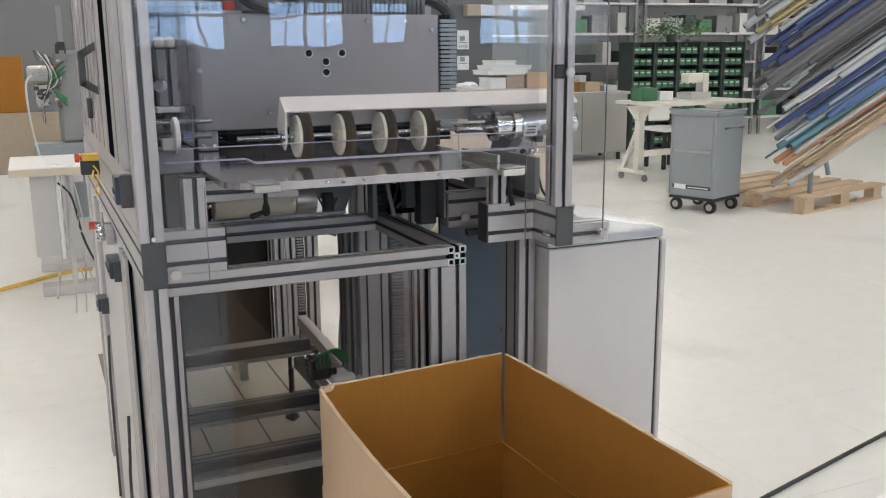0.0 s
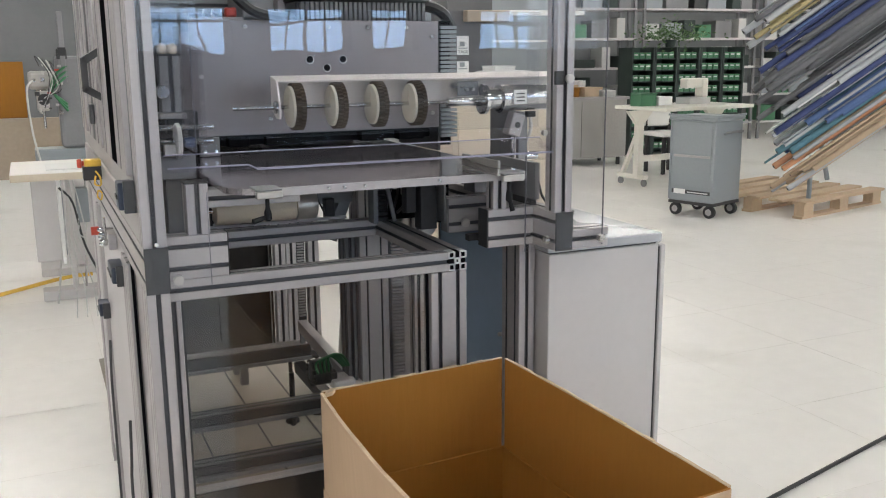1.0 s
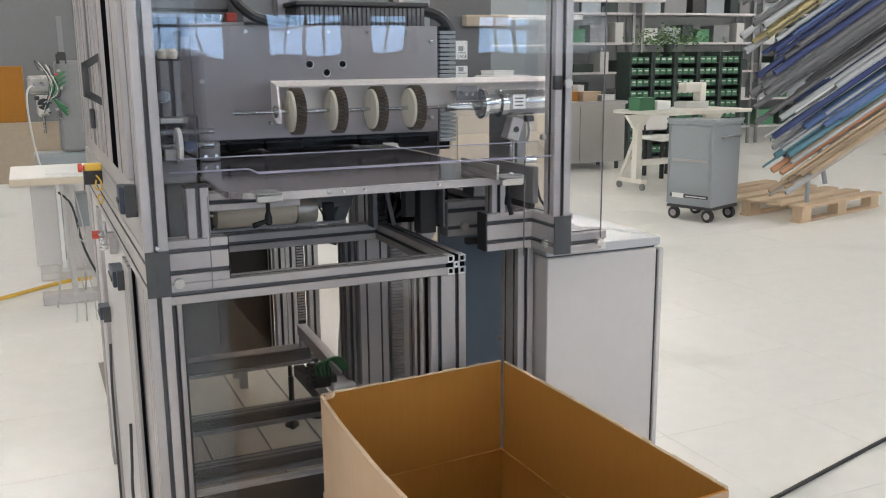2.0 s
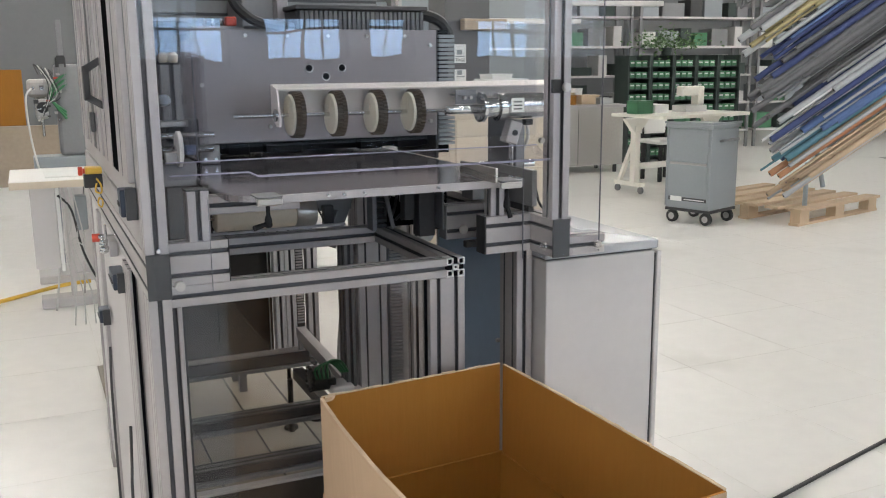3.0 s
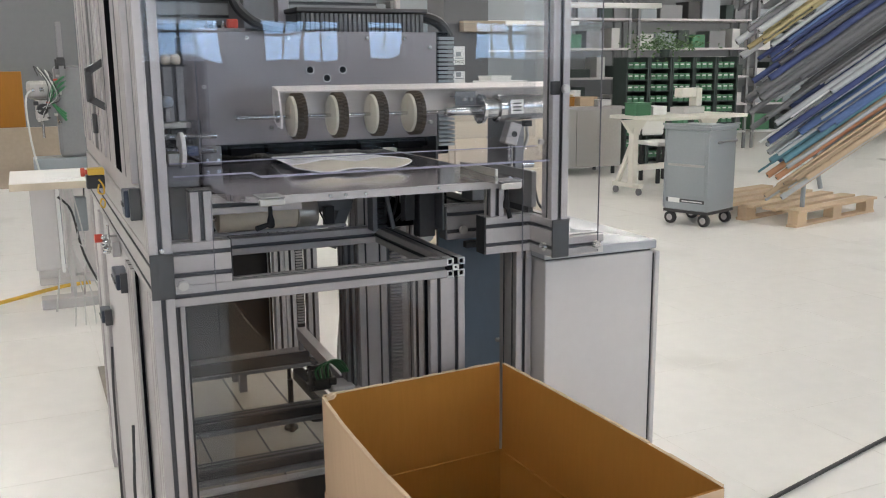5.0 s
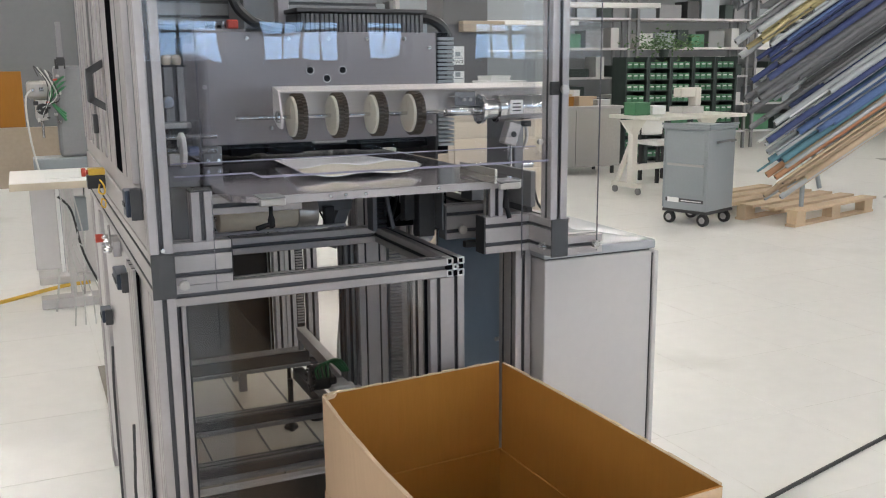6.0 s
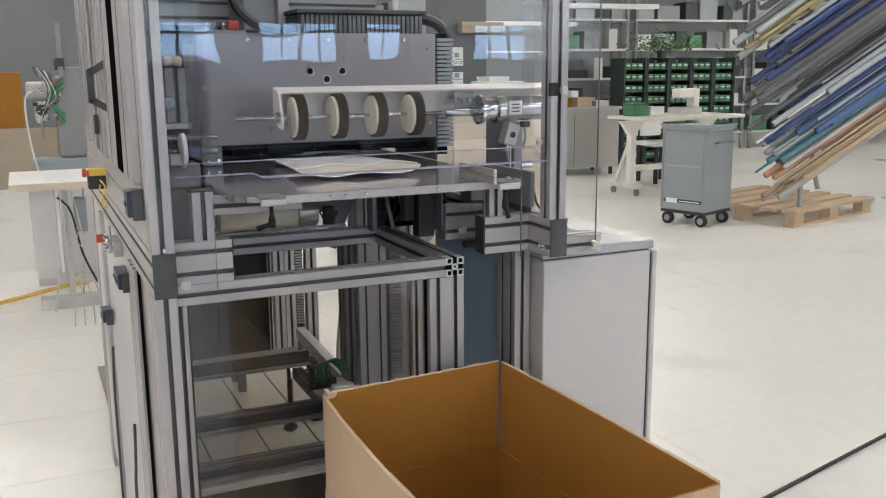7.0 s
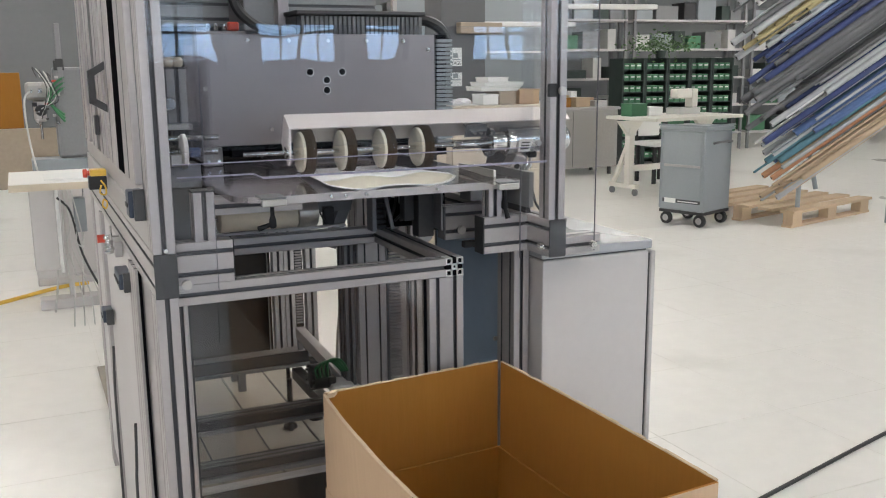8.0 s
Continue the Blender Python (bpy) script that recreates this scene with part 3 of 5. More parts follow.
part("side_seam", B(1.136, 1.142, 0.104, 0.466, 0.04, 0.91), DARK, cab)
part("plinth", B(0.86, 1.12, 0.12, 0.45, 0, 0.04), BLACK, cab)

bp = thing("side_guard", "slate-blue side guard panel inside the frame", "guard panel")
part("panel", B(0.816, 0.822, 0.232, 0.62, 0.06, 0.945), BLUEGREY, bp)
part("edge_trim", B(0.8135, 0.8155, 0.612, 0.62, 0.06, 0.945), ALU_DULL, bp)
part("edge_trim", B(0.8135, 0.8155, 0.232, 0.62, 0.06, 0.068), ALU_DULL, bp)
for z in (0.3, 0.7):
    bolt(bp, (0.8155, 0.26, z), "X", 0.005, material=STEEL)

# ---- output plate ----
pl = thing("output_plate", "polished steel output plate with a rounded corner", "machine table")
PX0, PX1, PY0, PY1 = 0.152, 0.742, 0.02, 0.60
outline = [(PX1, PY0 + 0.0)] + [(PX1, PY1), (PX0, PY1)] + arc(PX0 + 0.06, PY0 + 0.06, 0.06, 180, 270, 10)
part("sheet", slab(outline, 1.105, 1.1165), PLATE, pl)
part("feed_sheet", B(0.19, 0.74, 0.602, 1.60, 1.104, 1.1155), PLATE, pl)
part("front_edge", B(PX0 + 0.06, PX1, PY0 - 0.0025, PY0 - 0.0002, 1.101, 1.1155), ALU, pl, "bright front edge strip")
part("edge_guide", B(0.652, 0.658, -0.03, 0.13, 1.1168, 1.146, 0.001), STEEL, pl, "upright steel edge guide")
part("support_bar", B(0.2, 0.7, 0.2, 0.24, 1.085, 1.1035), BLACK, pl)
for x in (0.212, 0.690):
    part("clamp_pad", B(x - 0.023, x + 0.023, -0.026, 0.03, 1.117, 1.1205, 0.0015), ALU_DULL, pl, "flat clamp pad")
    part("clamp_jaw", B(x - 0.023, x + 0.023, -0.026, -0.016, 1.104, 1.1168, 0.002), STEEL, pl, "steel clamp jaw")
    bm = lathe([(1.062, 0.004), (1.065, 0.007), (1.077, 0.0065), (1.086, 0.0038), (1.1035, 0.0038)], "Z", 16, (x, -0.006, 0))
    rod(bm, (x, -0.006, 1.070), (x - 0.028 if x < 0.5 else x + 0.004, -0.014, 1.064 if x < 0.5 else 1.044), 0.0038, 12, 0.0052)
    part("clamp_lever", bm, GRIP, pl, "black plastic clamping lever", smooth=True)
for x in (0.33, 0.36, 0.40, 0.55):
    bolt(pl, (x, 0.0172, 1.110), "Y", 0.003)

# ---- head panel ----
hp = thing("head_panel", "satin grey sewing head panel with drilled holes", "machine panel")
part("panel", B(0.192, 0.81, 0.60, 0.612, 1.163, 1.428, 0.002), PANEL, hp)
# black discs paint the holes' dark; set off-centre, the rings leave a painted glint
for x, z in ((0.473, 1.336), (0.556, 1.336), (0.515, 1.316), (0.515, 1.291)):
    part("hole", lathe([(0.5978, 0.0084), (0.5988, 0.0084)], "Y", 24, (x - 0.0006, 0, z + 0.0007)), MATTE, hp, "drilled hole painted as a black disc")
    part("hole_rim", lathe([(0.5989, 0.0094), (0.59995, 0.0102)], "Y", 24, (x, 0, z)), RING, hp, "pale ring painting the glint on the hole's rim")
for x, z in ((0.215, 1.30), (0.225, 1.19), (0.32, 1.412), (0.42, 1.412), (0.52, 1.412), (0.62, 1.412), (0.72, 1.412), (0.79, 1.39), (0.79, 1.2), (0.37, 1.2)):
    bolt(hp, (x, 0.5995, z), "Y", 0.005, material=STEEL)
# matte black puts the dark under the head into the colour
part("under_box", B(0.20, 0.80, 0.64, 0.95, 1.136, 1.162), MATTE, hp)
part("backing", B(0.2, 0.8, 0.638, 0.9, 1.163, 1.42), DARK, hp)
# black sheet that paints the shade between the bellows folds
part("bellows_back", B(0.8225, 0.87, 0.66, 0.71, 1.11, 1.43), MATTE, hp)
part("bellows_base", B(0.815, 0.822, 0.62, 0.90, 1.10, 1.43), DARK, hp)
for k in range(26):
    z = 1.135 + k * 0.011
    part("bellows_fold", B(0.823, 0.868, 0.615, 0.655, z, z + 0.0072), CARTGREY, hp)
part("top_cover", B(0.46, 0.80, 0.66, 0.80, 1.425, 1.475, 0.004), DARK, hp)
for k in range(27):
    x = 0.468 + k * 0.0122
    part("gaiter_fold", B(x, x + 0.0086, 0.645, 0.66, 1.43, 1.474), GAITER, hp)
part("gaiter_rim", B(0.455, 0.805, 0.64, 0.80, 1.477, 1.488, 0.003), CAPGREY, hp)
part("side_flange", B(0.172, 0.1915, 0.60, 0.604, 1.15, 1.40), PANEL, hp)
part("foot_bracket", B(0.20, 0.245, 0.585, 0.598, 1.118, 1.162, 0.002), ALU_DULL, hp)
for x in (0.21, 0.235):
    bolt(hp, (x, 0.585, 1.13), "Y", 0.004)
# feed blocks blackened as well, for the shade under the head
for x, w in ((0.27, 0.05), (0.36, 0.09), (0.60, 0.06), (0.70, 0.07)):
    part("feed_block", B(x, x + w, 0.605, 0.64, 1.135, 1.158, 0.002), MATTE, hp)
foot = thing("press_foot", "bright steel pressing bar on two pins under the sewing head", "press foot")
part("bar", B(-0.043, 0.043, -0.010, 0.010, 0.0, 0.0205, 0.002), STEEL, foot, "bright steel bar")
# flat black strip that paints the shade of a groove
part("bar_groove", B(-0.041, 0.041, -0.0112, -0.0102, 0.006, 0.0075), BLACK, foot)
for x in (-0.028, 0.0, 0.028):
    part("pin", R((x, 0, 0.021), (x, 0, 0.075), 0.0042, 12), CHROME, foot)

gan = thing("gantry", "grey machine gantry with stacked profile rails above the head", "gantry")
beam("rail", gan, "X", 0.041, 0.80, 1.00, 1.04, 1.46, 1.54, ALU_DULL)
beam("rail", gan, "X", 0.041, 0.80, 1.02, 1.06, 1.56, 1.64, ALU_DULL)
part("back_plate", B(0.041, 0.80, 1.08, 1.09, 1.30, 2.1), SLOT, gan)
part("carriage", B(0.36, 0.46, 0.80, 0.98, 1.44, 1.62, 0.004), ALU_DULL, gan)
part("carriage_plate", B(0.44, 0.47, 0.76, 0.80, 1.43, 1.7, 0.003), PANEL, gan)
for x in (0.10, 0.74):
    part("support", B(x, x + 0.04, 1.091, 1.13, 0.03, 2.1), ALU_DULL, gan)
hang = tagged(part("hose", tube([(0.80, 1.50, 1.2), (0.81, 1.49, 0.9), (0.825, 1.48, 0.6), (0.80, 1.47, 0.35), (0.78, 1.45, 0.1)], 0.008), CABLE_GREY, smooth=True),
              "grey hose hanging behind the frame", "hose")

# hoses and valve block on the head
hose = tagged(part("hose", tube([(0.27, 0.52, 1.60), (0.275, 0.52, 1.50), (0.31, 0.53, 1.455), (0.36, 0.56, 1.438), (0.44, 0.63, 1.434)], 0.012), BLACK, smooth=True),
              "thick black hose curving onto the sewing head", "hose")
hose2 = tagged(part("hose", tube([(0.79, 0.70, 1.468), (0.825, 0.69, 1.468), (0.86, 0.68, 1.45), (0.885, 0.68, 1.41)], 0.015), BLACK, smooth=True),
               "thick black hose curving over the bellows", "hose")
vb = thing("valve_block", "small valve block with a red knob on the head", "valve", 0.27, 0.66, 1.428)
part("block", B(-0.06, 0.06, -0.01, 0.02, 0, 0.008, 0.001), ALU, vb)
part("knob", B(0.018, 0.045, -0.008, 0.012, 0.008, 0.03, 0.004), RED, vb, "red knob")
for x in (-0.03, -0.01, 0.01):
    part("fitting", lathe([(0.008, 0.004), (0.014, 0.006), (0.02, 0.003), (0.025, 0.003)], "Z", 12, (x, 0, 0)), CHROME, vb)

# ---- side actuator behind the left post ----
act = thing("slide_actuator", "aluminium slide actuator with a white cam disc", "actuator")
beam("rail", act, "Z", 1.235, 1.347, 0.092, 0.136, 0.36, 0.40, ALU_DULL)
part("cap", B(0.09, 0.138, 0.358, 0.402, 1.347, 1.351), BLACK, act)
part("knob", lathe([(0.335, 0.012), (0.338, 0.0135), (0.352, 0.0135), (0.358, 0.006)], "Y", 20, (0.094, 0, 1.277)), CHROME, act, "round knurled knob")
part("flange", B(0.085, 0.14, 0.35, 0.41, 1.222, 1.234, 0.002), STEEL, act)
part("holder", B(0.10, 0.125, 0.36, 0.395, 1.19, 1.222, 0.003), DARK, act)
part("cam_disc", lathe([(0.108, 0.031), (0.110, 0.036), (0.117, 0.036), (0.119, 0.031)], "X", 36, (0, 0.32, 1.180)), WHITE, act, "white plastic disc")
part("disc_hub", lathe([(0.102, 0.005), (0.104, 0.008), (0.108, 0.008)], "X", 16, (0, 0.32, 1.180)), CHROME, act, smooth=True)
for x in (0.102, 0.122):
    part("fitting", lathe([(1.351, 0.007), (1.356, 0.010), (1.366, 0.0105), (1.372, 0.006)], "Z", 16, (x, 0.38, 0)), BEIGE, act, "ivory plastic fitting", smooth=True)
part("bearing", lathe([(0.052, 0.012), (0.054, 0.017), (0.072, 0.017), (0.074, 0.012)], "X", 24, (0, 0.345, 1.195)), CHROME, act, smooth=True)
part("slide_block", B(0.128, 0.168, 0.39, 0.44, 1.165, 1.235, 0.003), DARK, act)
part("disc_arm", B(0.085, 0.11, 0.31, 0.33, 1.15, 1.175, 0.002), STEEL, act)
part("rod", R((0.05, 0.345, 1.205), (0.19, 0.345, 1.205), 0.006), CHROME, act, smooth=True)
part("rod", R((0.05, 0.36, 1.175), (0.19, 0.36, 1.175), 0.008), CHROME, act, smooth=True)
part("blue_plug", B(0.13, 0.15, 0.335, 0.355, 1.165, 1.185, 0.002), TUBE_TONES["blue"], act, "blue plastic plug")
part("pedestal", B(0.07, 0.15, 0.34, 0.42, 1.10, 1.15, 0.003), ALU_DULL, act)
part("pedestal_post", B(0.09, 0.13, 0.36, 0.40, 0.951, 1.10), ALU_DULL, act)

# ---- acrylic hood and guard panes ----
hood = thing("acrylic_hood", "clear bent acrylic safety hood across the opening", "guard panel")
def bent_sheet(name, curve, material, x0=0.046):
    """A thick bent sheet across the opening, with the profile (y, z)."""
    bm = bmesh.new()
    inner = [(y + 0.004, z + 0.001) for y, z in curve]
    ring = curve + inner[::-1]
    a = [bm.verts.new((x0, y, z)) for y, z in ring]
    b = [bm.verts.new((0.794, y, z)) for y, z in ring]
    for i in range(len(ring)):
        k = (i + 1) % len(ring)
        bm.faces.new((a[i], b[i], b[k], a[k]))
    bmesh.ops.recalc_face_normals(bm, faces=bm.faces)
    return part(name, bm, material, hood, shadow=False)


bent_sheet("lip", [(-0.002, 1.155), (0.006, 1.1555), (0.04, 1.170), (0.05, 1.1755)], LIP)
bent_sheet("bend", [(0.05, 1.1757), (0.0575, 1.186), (0.060, 1.20)], BEND)
bent_sheet("sheet", [(0.060, 1.2005), (0.060, 1.31), (0.060, 1.425)], GLASS)
part("cut_edge", B(0.198, 0.79, -0.0045, -0.0022, 1.1525, 1.1562), GLASS_EDGE, hood, "pale cut edge")
part("cut_edge", B(0.05, 0.185, 0.0065, 0.0085, 1.160, 1.1625), GLASS_EDGE, hood, "pale cut edge")
part("cut_edge", R((0.185, 0.0075, 1.1612), (0.198, -0.0035, 1.1545), 0.0014, 8), GLASS_EDGE, hood, "pale cut edge")
part("return_flange", B(0.1065, 0.110, 0.066, 0.20, 1.18, 1.42), LIP, hood, "clear folded return flange", shadow=False)
part("flange_edge", R((0.108, 0.0655, 1.18), (0.108, 0.0655, 1.42), 0.0012, 8), PANE_EDGE, hood)
part("flange_face", B(0.108, 0.128, 0.0645, 0.0655, 1.18, 1.42), LIP, hood, "milky strip along the fold", shadow=False)
part("fold_edge", R((0.05, 0.0505, 1.1795), (0.79, 0.0505, 1.1795), 0.0012, 6), GLASS_EDGE, hood)
part("end_tab", B(0.7945, 0.7975, 0.0, 0.062, 1.157, 1.20, 0.001), GLASS_THIN, hood, "clear acrylic end tab", shadow=False)
bolt(hood, (0.787, 0.03, 1.19), "Y", 0.006, material=STEEL)
for k, (x0, x1) in enumerate(((0.012, 0.108), (0.727, 0.908))):
    g = thing("guard_pane", "clear acrylic guard pane bolted to the post", "guard panel")
    part("sheet", B(x0, x1, -0.0085, -0.0045, 0.957, 2.2), GLASS_THIN, g, shadow=False)
    part("cut_edge", B(x1 + 0.0002, x1 + 0.0010, -0.0085, -0.0045, 0.957, 2.2 if k else 1.12), PANE_EDGE, g, "thin cut edge")
    if k:
        part("cut_edge", B(x0 - 0.0010, x0 - 0.0002, -0.0085, -0.0045, 0.957, 1.15), PANE_EDGE, g, "thin cut edge")

# ---- left side doors ----
sd = thing("side_enclosure", "aluminium-framed side enclosure with smoked glazing", "machine enclosure")
part("rail", B(0.0, 0.04, 0.046, YB, 1.032, 1.085, 0.003), ALU, sd)
part("rail", B(0.003, 0.037, 0.046, YB, 1.0875, 1.129, 0.003), ALU, sd)
for y0, y1 in ((0.046, 0.083), (0.20, 0.378), (0.53, 0.72), (0.79, 0.97), (1.09, 1.25), (1.38, YB)):
    stl = part("stile", B(0.0, 0.036, y0, y1, 1.13, 2.2, 0.003), ALU, sd)
    # a flat darker strip paints the shade of the stile's groove
    part("groove", B(-0.0012, -0.0002, (y0 + y1) / 2 - 0.004, (y0 + y1) / 2 + 0.004, 1.135, 2.2), ALU_DULL, stl)
for y0, y1 in ((0.084, 0.199), (0.379, 0.529), (0.721, 0.789), (0.971, 1.089), (1.251, 1.379)):
    part("glass", B(0.014, 0.018, y0, y1, 1.131, 2.2), TINTED if y0 > 0.3 else GLASS_THIN, sd, shadow=False)
# flat dark strips paint the depth of the gaps between the door frames
part("gap_seal", B(0.002, 0.012, 0.385, 0.52, 1.131, 2.2), MATTE, sd, "black strip painting the dark of a door gap")
part("gap_seal", B(0.002, 0.012, 0.975, 1.085, 1.131, 2.2), CAPGREY, sd, "dark strip painting the shade of a door gap")
part("lower_sheet", B(0.008, 0.014, 0.093, 0.2665, 0.04, 0.949), ALU, sd, "light grey sheet")
part("gap_seal", B(0.0, 0.006, 0.267, 0.2715, 0.04, 0.949), MATTE, sd, "black strip painting the dark of a door gap")
beam("lower_stile", sd, "Z", 0.04, 0.949, -0.006, 0.034, 0.272, 0.40)
beam("lower_stile", sd, "Z", 0.04, 0.949, -0.006, 0.034, 1.10, 1.16)
part("lower_sheet", B(0.004, 0.010, 0.401, 1.099, 0.04, 0.949), CABINET, sd, "light grey sheet")
part("lower_sheet", B(0.004, 0.010, 1.161, YB - 0.081, 0.1, 0.949), CABINET, sd, "light grey sheet")


def pull_handle(y, z0, z1, out, thick=0.010):
    bm = bmesh.new()
    box(bm, -out, -out + 0.014, y - thick, y + thick, z0 + 0.02, z1 - 0.02, 0.002)
    for z, s in ((z0, 1), (z1, -1)):
        v = [bm.verts.new(c) for c in ((-0.001, y - thick, z), (-0.001, y + thick, z), (-0.001, y - thick, z + s * 0.018), (-0.001, y + thick, z + s * 0.018),
                                       (-out, y - thick, z + s * 0.022), (-out, y + thick, z + s * 0.022), (-out + 0.012, y - thick, z + s * 0.034), (-out + 0.012, y + thick, z + s * 0.034))]
        for q in ((0, 1, 3, 2), (0, 4, 5, 1), (2, 3, 7, 6), (0, 2, 6, 4), (1, 5, 7, 3), (4, 6, 7, 5)):
            bm.faces.new([v[i] for i in q])
    bmesh.ops.recalc_face_normals(bm, faces=bm.faces)
    return part("handle", bm, CAPGREY, sd, "dark grey bow handle")


pull_handle(0.67, 1.249, 1.366, 0.038, 0.014)
for y, z, h, ln in ((0.062, 1.088, 0.048, 0.045), (0.385, 0.885, 0.034, 0.10), (0.98, 0.66, 0.035, 0.06)):
    lk = part("door_lock", B(-0.028, -0.001, y, y + ln, z, z + h, 0.003), DARKBLUE, sd, "dark blue plastic door lock")
    part("lock_plate", B(-0.020, -0.001, y - 0.012, y - 0.001, z - 0.004, z + h + 0.004, 0.001), CAPGREY, lk)
    part("lock_slot", B(-0.0305, -0.0285, y + 0.008, y + ln - 0.008, z + h * 0.4, z + h * 0.55), BLACK, lk)
part("hinge", B(-0.012, -0.001, 0.93, 0.96, 1.18, 1.23, 0.002), CAPGREY, sd, "dark hinge")

es = thing("emergency_stop", "yellow emergency stop box with a red button and wire loops", "switch", -0.02, 0.80, 1.078)
es.scale = (0.78, 0.78, 0.78)
part("bracket", B(-0.035, 0.0195, -0.02, 0.03, -0.03, 0.012, 0.003), BLACK, es, "black switch body")
part("housing", B(-0.03, 0.0195, -0.026, 0.024, 0.013, 0.034, 0.004), YELLOW, es)
part("button", lathe([(-0.05, 0.012), (-0.047, 0.014), (-0.038, 0.014), (-0.036, 0.008), (-0.03, 0.008)], "X", 24, (0, 0, 0.022)), RED, es, "red mushroom button", smooth=True)
part("wire_loop", tube([(-0.0, -0.03, 0.0), (0.012, -0.035, -0.02), (0.012, -0.03, -0.045), (-0.004, -0.03, -0.04), (0.0, -0.028, -0.015)], 0.0028), YELLOW, es, smooth=True)
part("wire_loop", tube([(0.004, -0.03, -0.06), (0.014, -0.03, -0.07), (0.010, -0.03, -0.09), (0.0, -0.03, -0.08), (0.004, -0.03, -0.06)], 0.0025), YELLOW, es, smooth=True)

reg = thing("air_regulator", "chrome compressed-air fitting with a red valve", "regulator", -0.022, 0.56, 0.945)
for k, (y, z) in enumerate(((0, 0), (0.02, 0.012), (0.045, 0.0), (0.03, -0.012), (0.06, 0.016))):
    part("fitting", lathe([(-0.014, 0.003), (-0.009, 0.006), (0.0, 0.006), (0.004, 0.0035), (0.021, 0.0035)], "X", 14, (0, y, z)), CHROME, reg, smooth=True)
part("stem", R((0.0, 0.02, 0.0), (0.0, 0.02, 0.05), 0.003), CHROME, reg)
part("valve", lathe([(-0.016, 0.010), (0.0, 0.010), (0.004, 0.006)], "X", 20, (-0.01, 0.085, 0.01)), RED, reg, "red valve ring")
part("manifold", B(0.004, 0.0215, -0.01, 0.09, -0.02, 0.016, 0.002), ALU, reg)
for y, z0, z1, dx in ((0.47, 0.36, 0.55, 0.03), (0.95, 0.42, 0.6, 0.02)):
    tagged(part("side_cable", tube([(-0.010, y, z1), (-0.014, y, (z0 + z1) / 2), (-0.010 - dx * 0.2, y + 0.02, z0), (-0.014, y + 0.03, z0 - 0.3)], 0.0035), CAPGREY, smooth=True),
           "dark cable hanging down the machine side", "cable")

# ---- parts under the plate ----
dr = thing("drum", "cream plastic transport drum under the output plate", "roller", 0.28, 0.40, 1.02)
part("shell", lathe([(-0.09, 0.028), (-0.088, 0.031), (0.085, 0.031), (0.088, 0.028)], "X", 28), BEIGE, dr, smooth=True)
part("end_cap", lathe([(0.088, 0.033), (0.13, 0.033), (0.134, 0.03)], "X", 28), STEEL, dr, smooth=True)
part("axle", R((-0.14, 0, 0), (0.14, 0, 0), 0.006), CHROME, dr)
part("bracket", B(-0.13, -0.12, -0.03, 0.03, -0.068, 0.05), ALU_DULL, dr)

uc = thing("under_carriage", "dark drive units and linkages below the output plate", "machine drive")
part("column", B(0.645, 0.685, 0.335, 0.375, 0.951, 1.085, 0.002), DARK, uc)
part("block", B(0.69, 0.715, 0.36, 0.42, 0.96, 1.09, 0.002), DARK, uc)
part("link", B(0.615, 0.64, 0.35, 0.38, 0.99, 1.085, 0.002), BLACK, uc)
# cross plate blackened to paint the dark below the output plate
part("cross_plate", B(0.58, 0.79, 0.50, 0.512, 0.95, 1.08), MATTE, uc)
for k in range(9):
    part("chain_link", B(0.585, 0.612, 0.46, 0.495, 0.956 + k * 0.013, 0.965 + k * 0.013, 0.001), BLACK, uc)
part("chain_side", B(0.574, 0.5845, 0.455, 0.495, 0.951, 1.08), ALU_DULL, uc)
bm = B(-0.015, 0.015, -0.015, 0.015, -0.14, 0.07, 0.002)
bmesh.ops.transform(bm, matrix=pose(0.565, 0.62, 1.02, 0, 22, 0), verts=bm.verts)
part("strut", bm, ALU_DULL, uc, "slanting grey strut")
bm = B(-0.004, 0.004, -0.004, 0.004, -0.06, 0.06)
bmesh.ops.transform(bm, matrix=pose(0.60, 0.42, 1.02, 0, -12, 0), verts=bm.verts)
part("link_rod", bm, ALU_DULL, uc)
bm = B(-0.012, 0.012, -0.012, 0.012, -0.15, 0.06, 0.002)
bmesh.ops.transform(bm, matrix=pose(0.515, 0.70, 1.02, 0, 24, 0), verts=bm.verts)
part("strut", bm, ALU, uc)
for k in range(7):
    part("cable", tube([(0.62 + 0.012 * k, 0.47, 1.08), (0.625 + 0.01 * k, 0.45, 1.05), (0.60 + 0.022 * k, 0.43, 1.02 - 0.008 * k), (0.615 + 0.014 * k, 0.48, 0.97)], 0.0035, 6), BLACK, uc, smooth=True)
part("round_flange", lathe([(0.352, 0.017), (0.353, 0.0185), (0.360, 0.0185), (0.361, 0.015)], "Y", 28, (0.671, 0, 0.952)), CABLE_GREY, uc, "pale plastic flange", smooth=True)
for k in range(8):
    part("valve_tab", B(0.60 + 0.02 * k, 0.610 + 0.02 * k, 0.488, 0.4995, 1.01 + 0.008 * (k % 3), 1.03 + 0.008 * (k % 3), 0.001), (ALU, BLACK, STEEL, CABLE_GREY)[k % 4], uc)
for k in range(10):
    part("wire", tube([(0.20 + 0.03 * k, 0.57, 1.0), (0.205 + 0.03 * k, 0.555, 0.985 + 0.004 * (k % 3)), (0.215 + 0.03 * k, 0.56, 0.965)], 0.0022, 6), (BLACK, PAPER, CABLE_GREY)[k % 3], uc, smooth=True)
part("clamp_block", B(0.585, 0.64, 0.40, 0.44, 1.062, 1.084, 0.002), BLACK, uc)
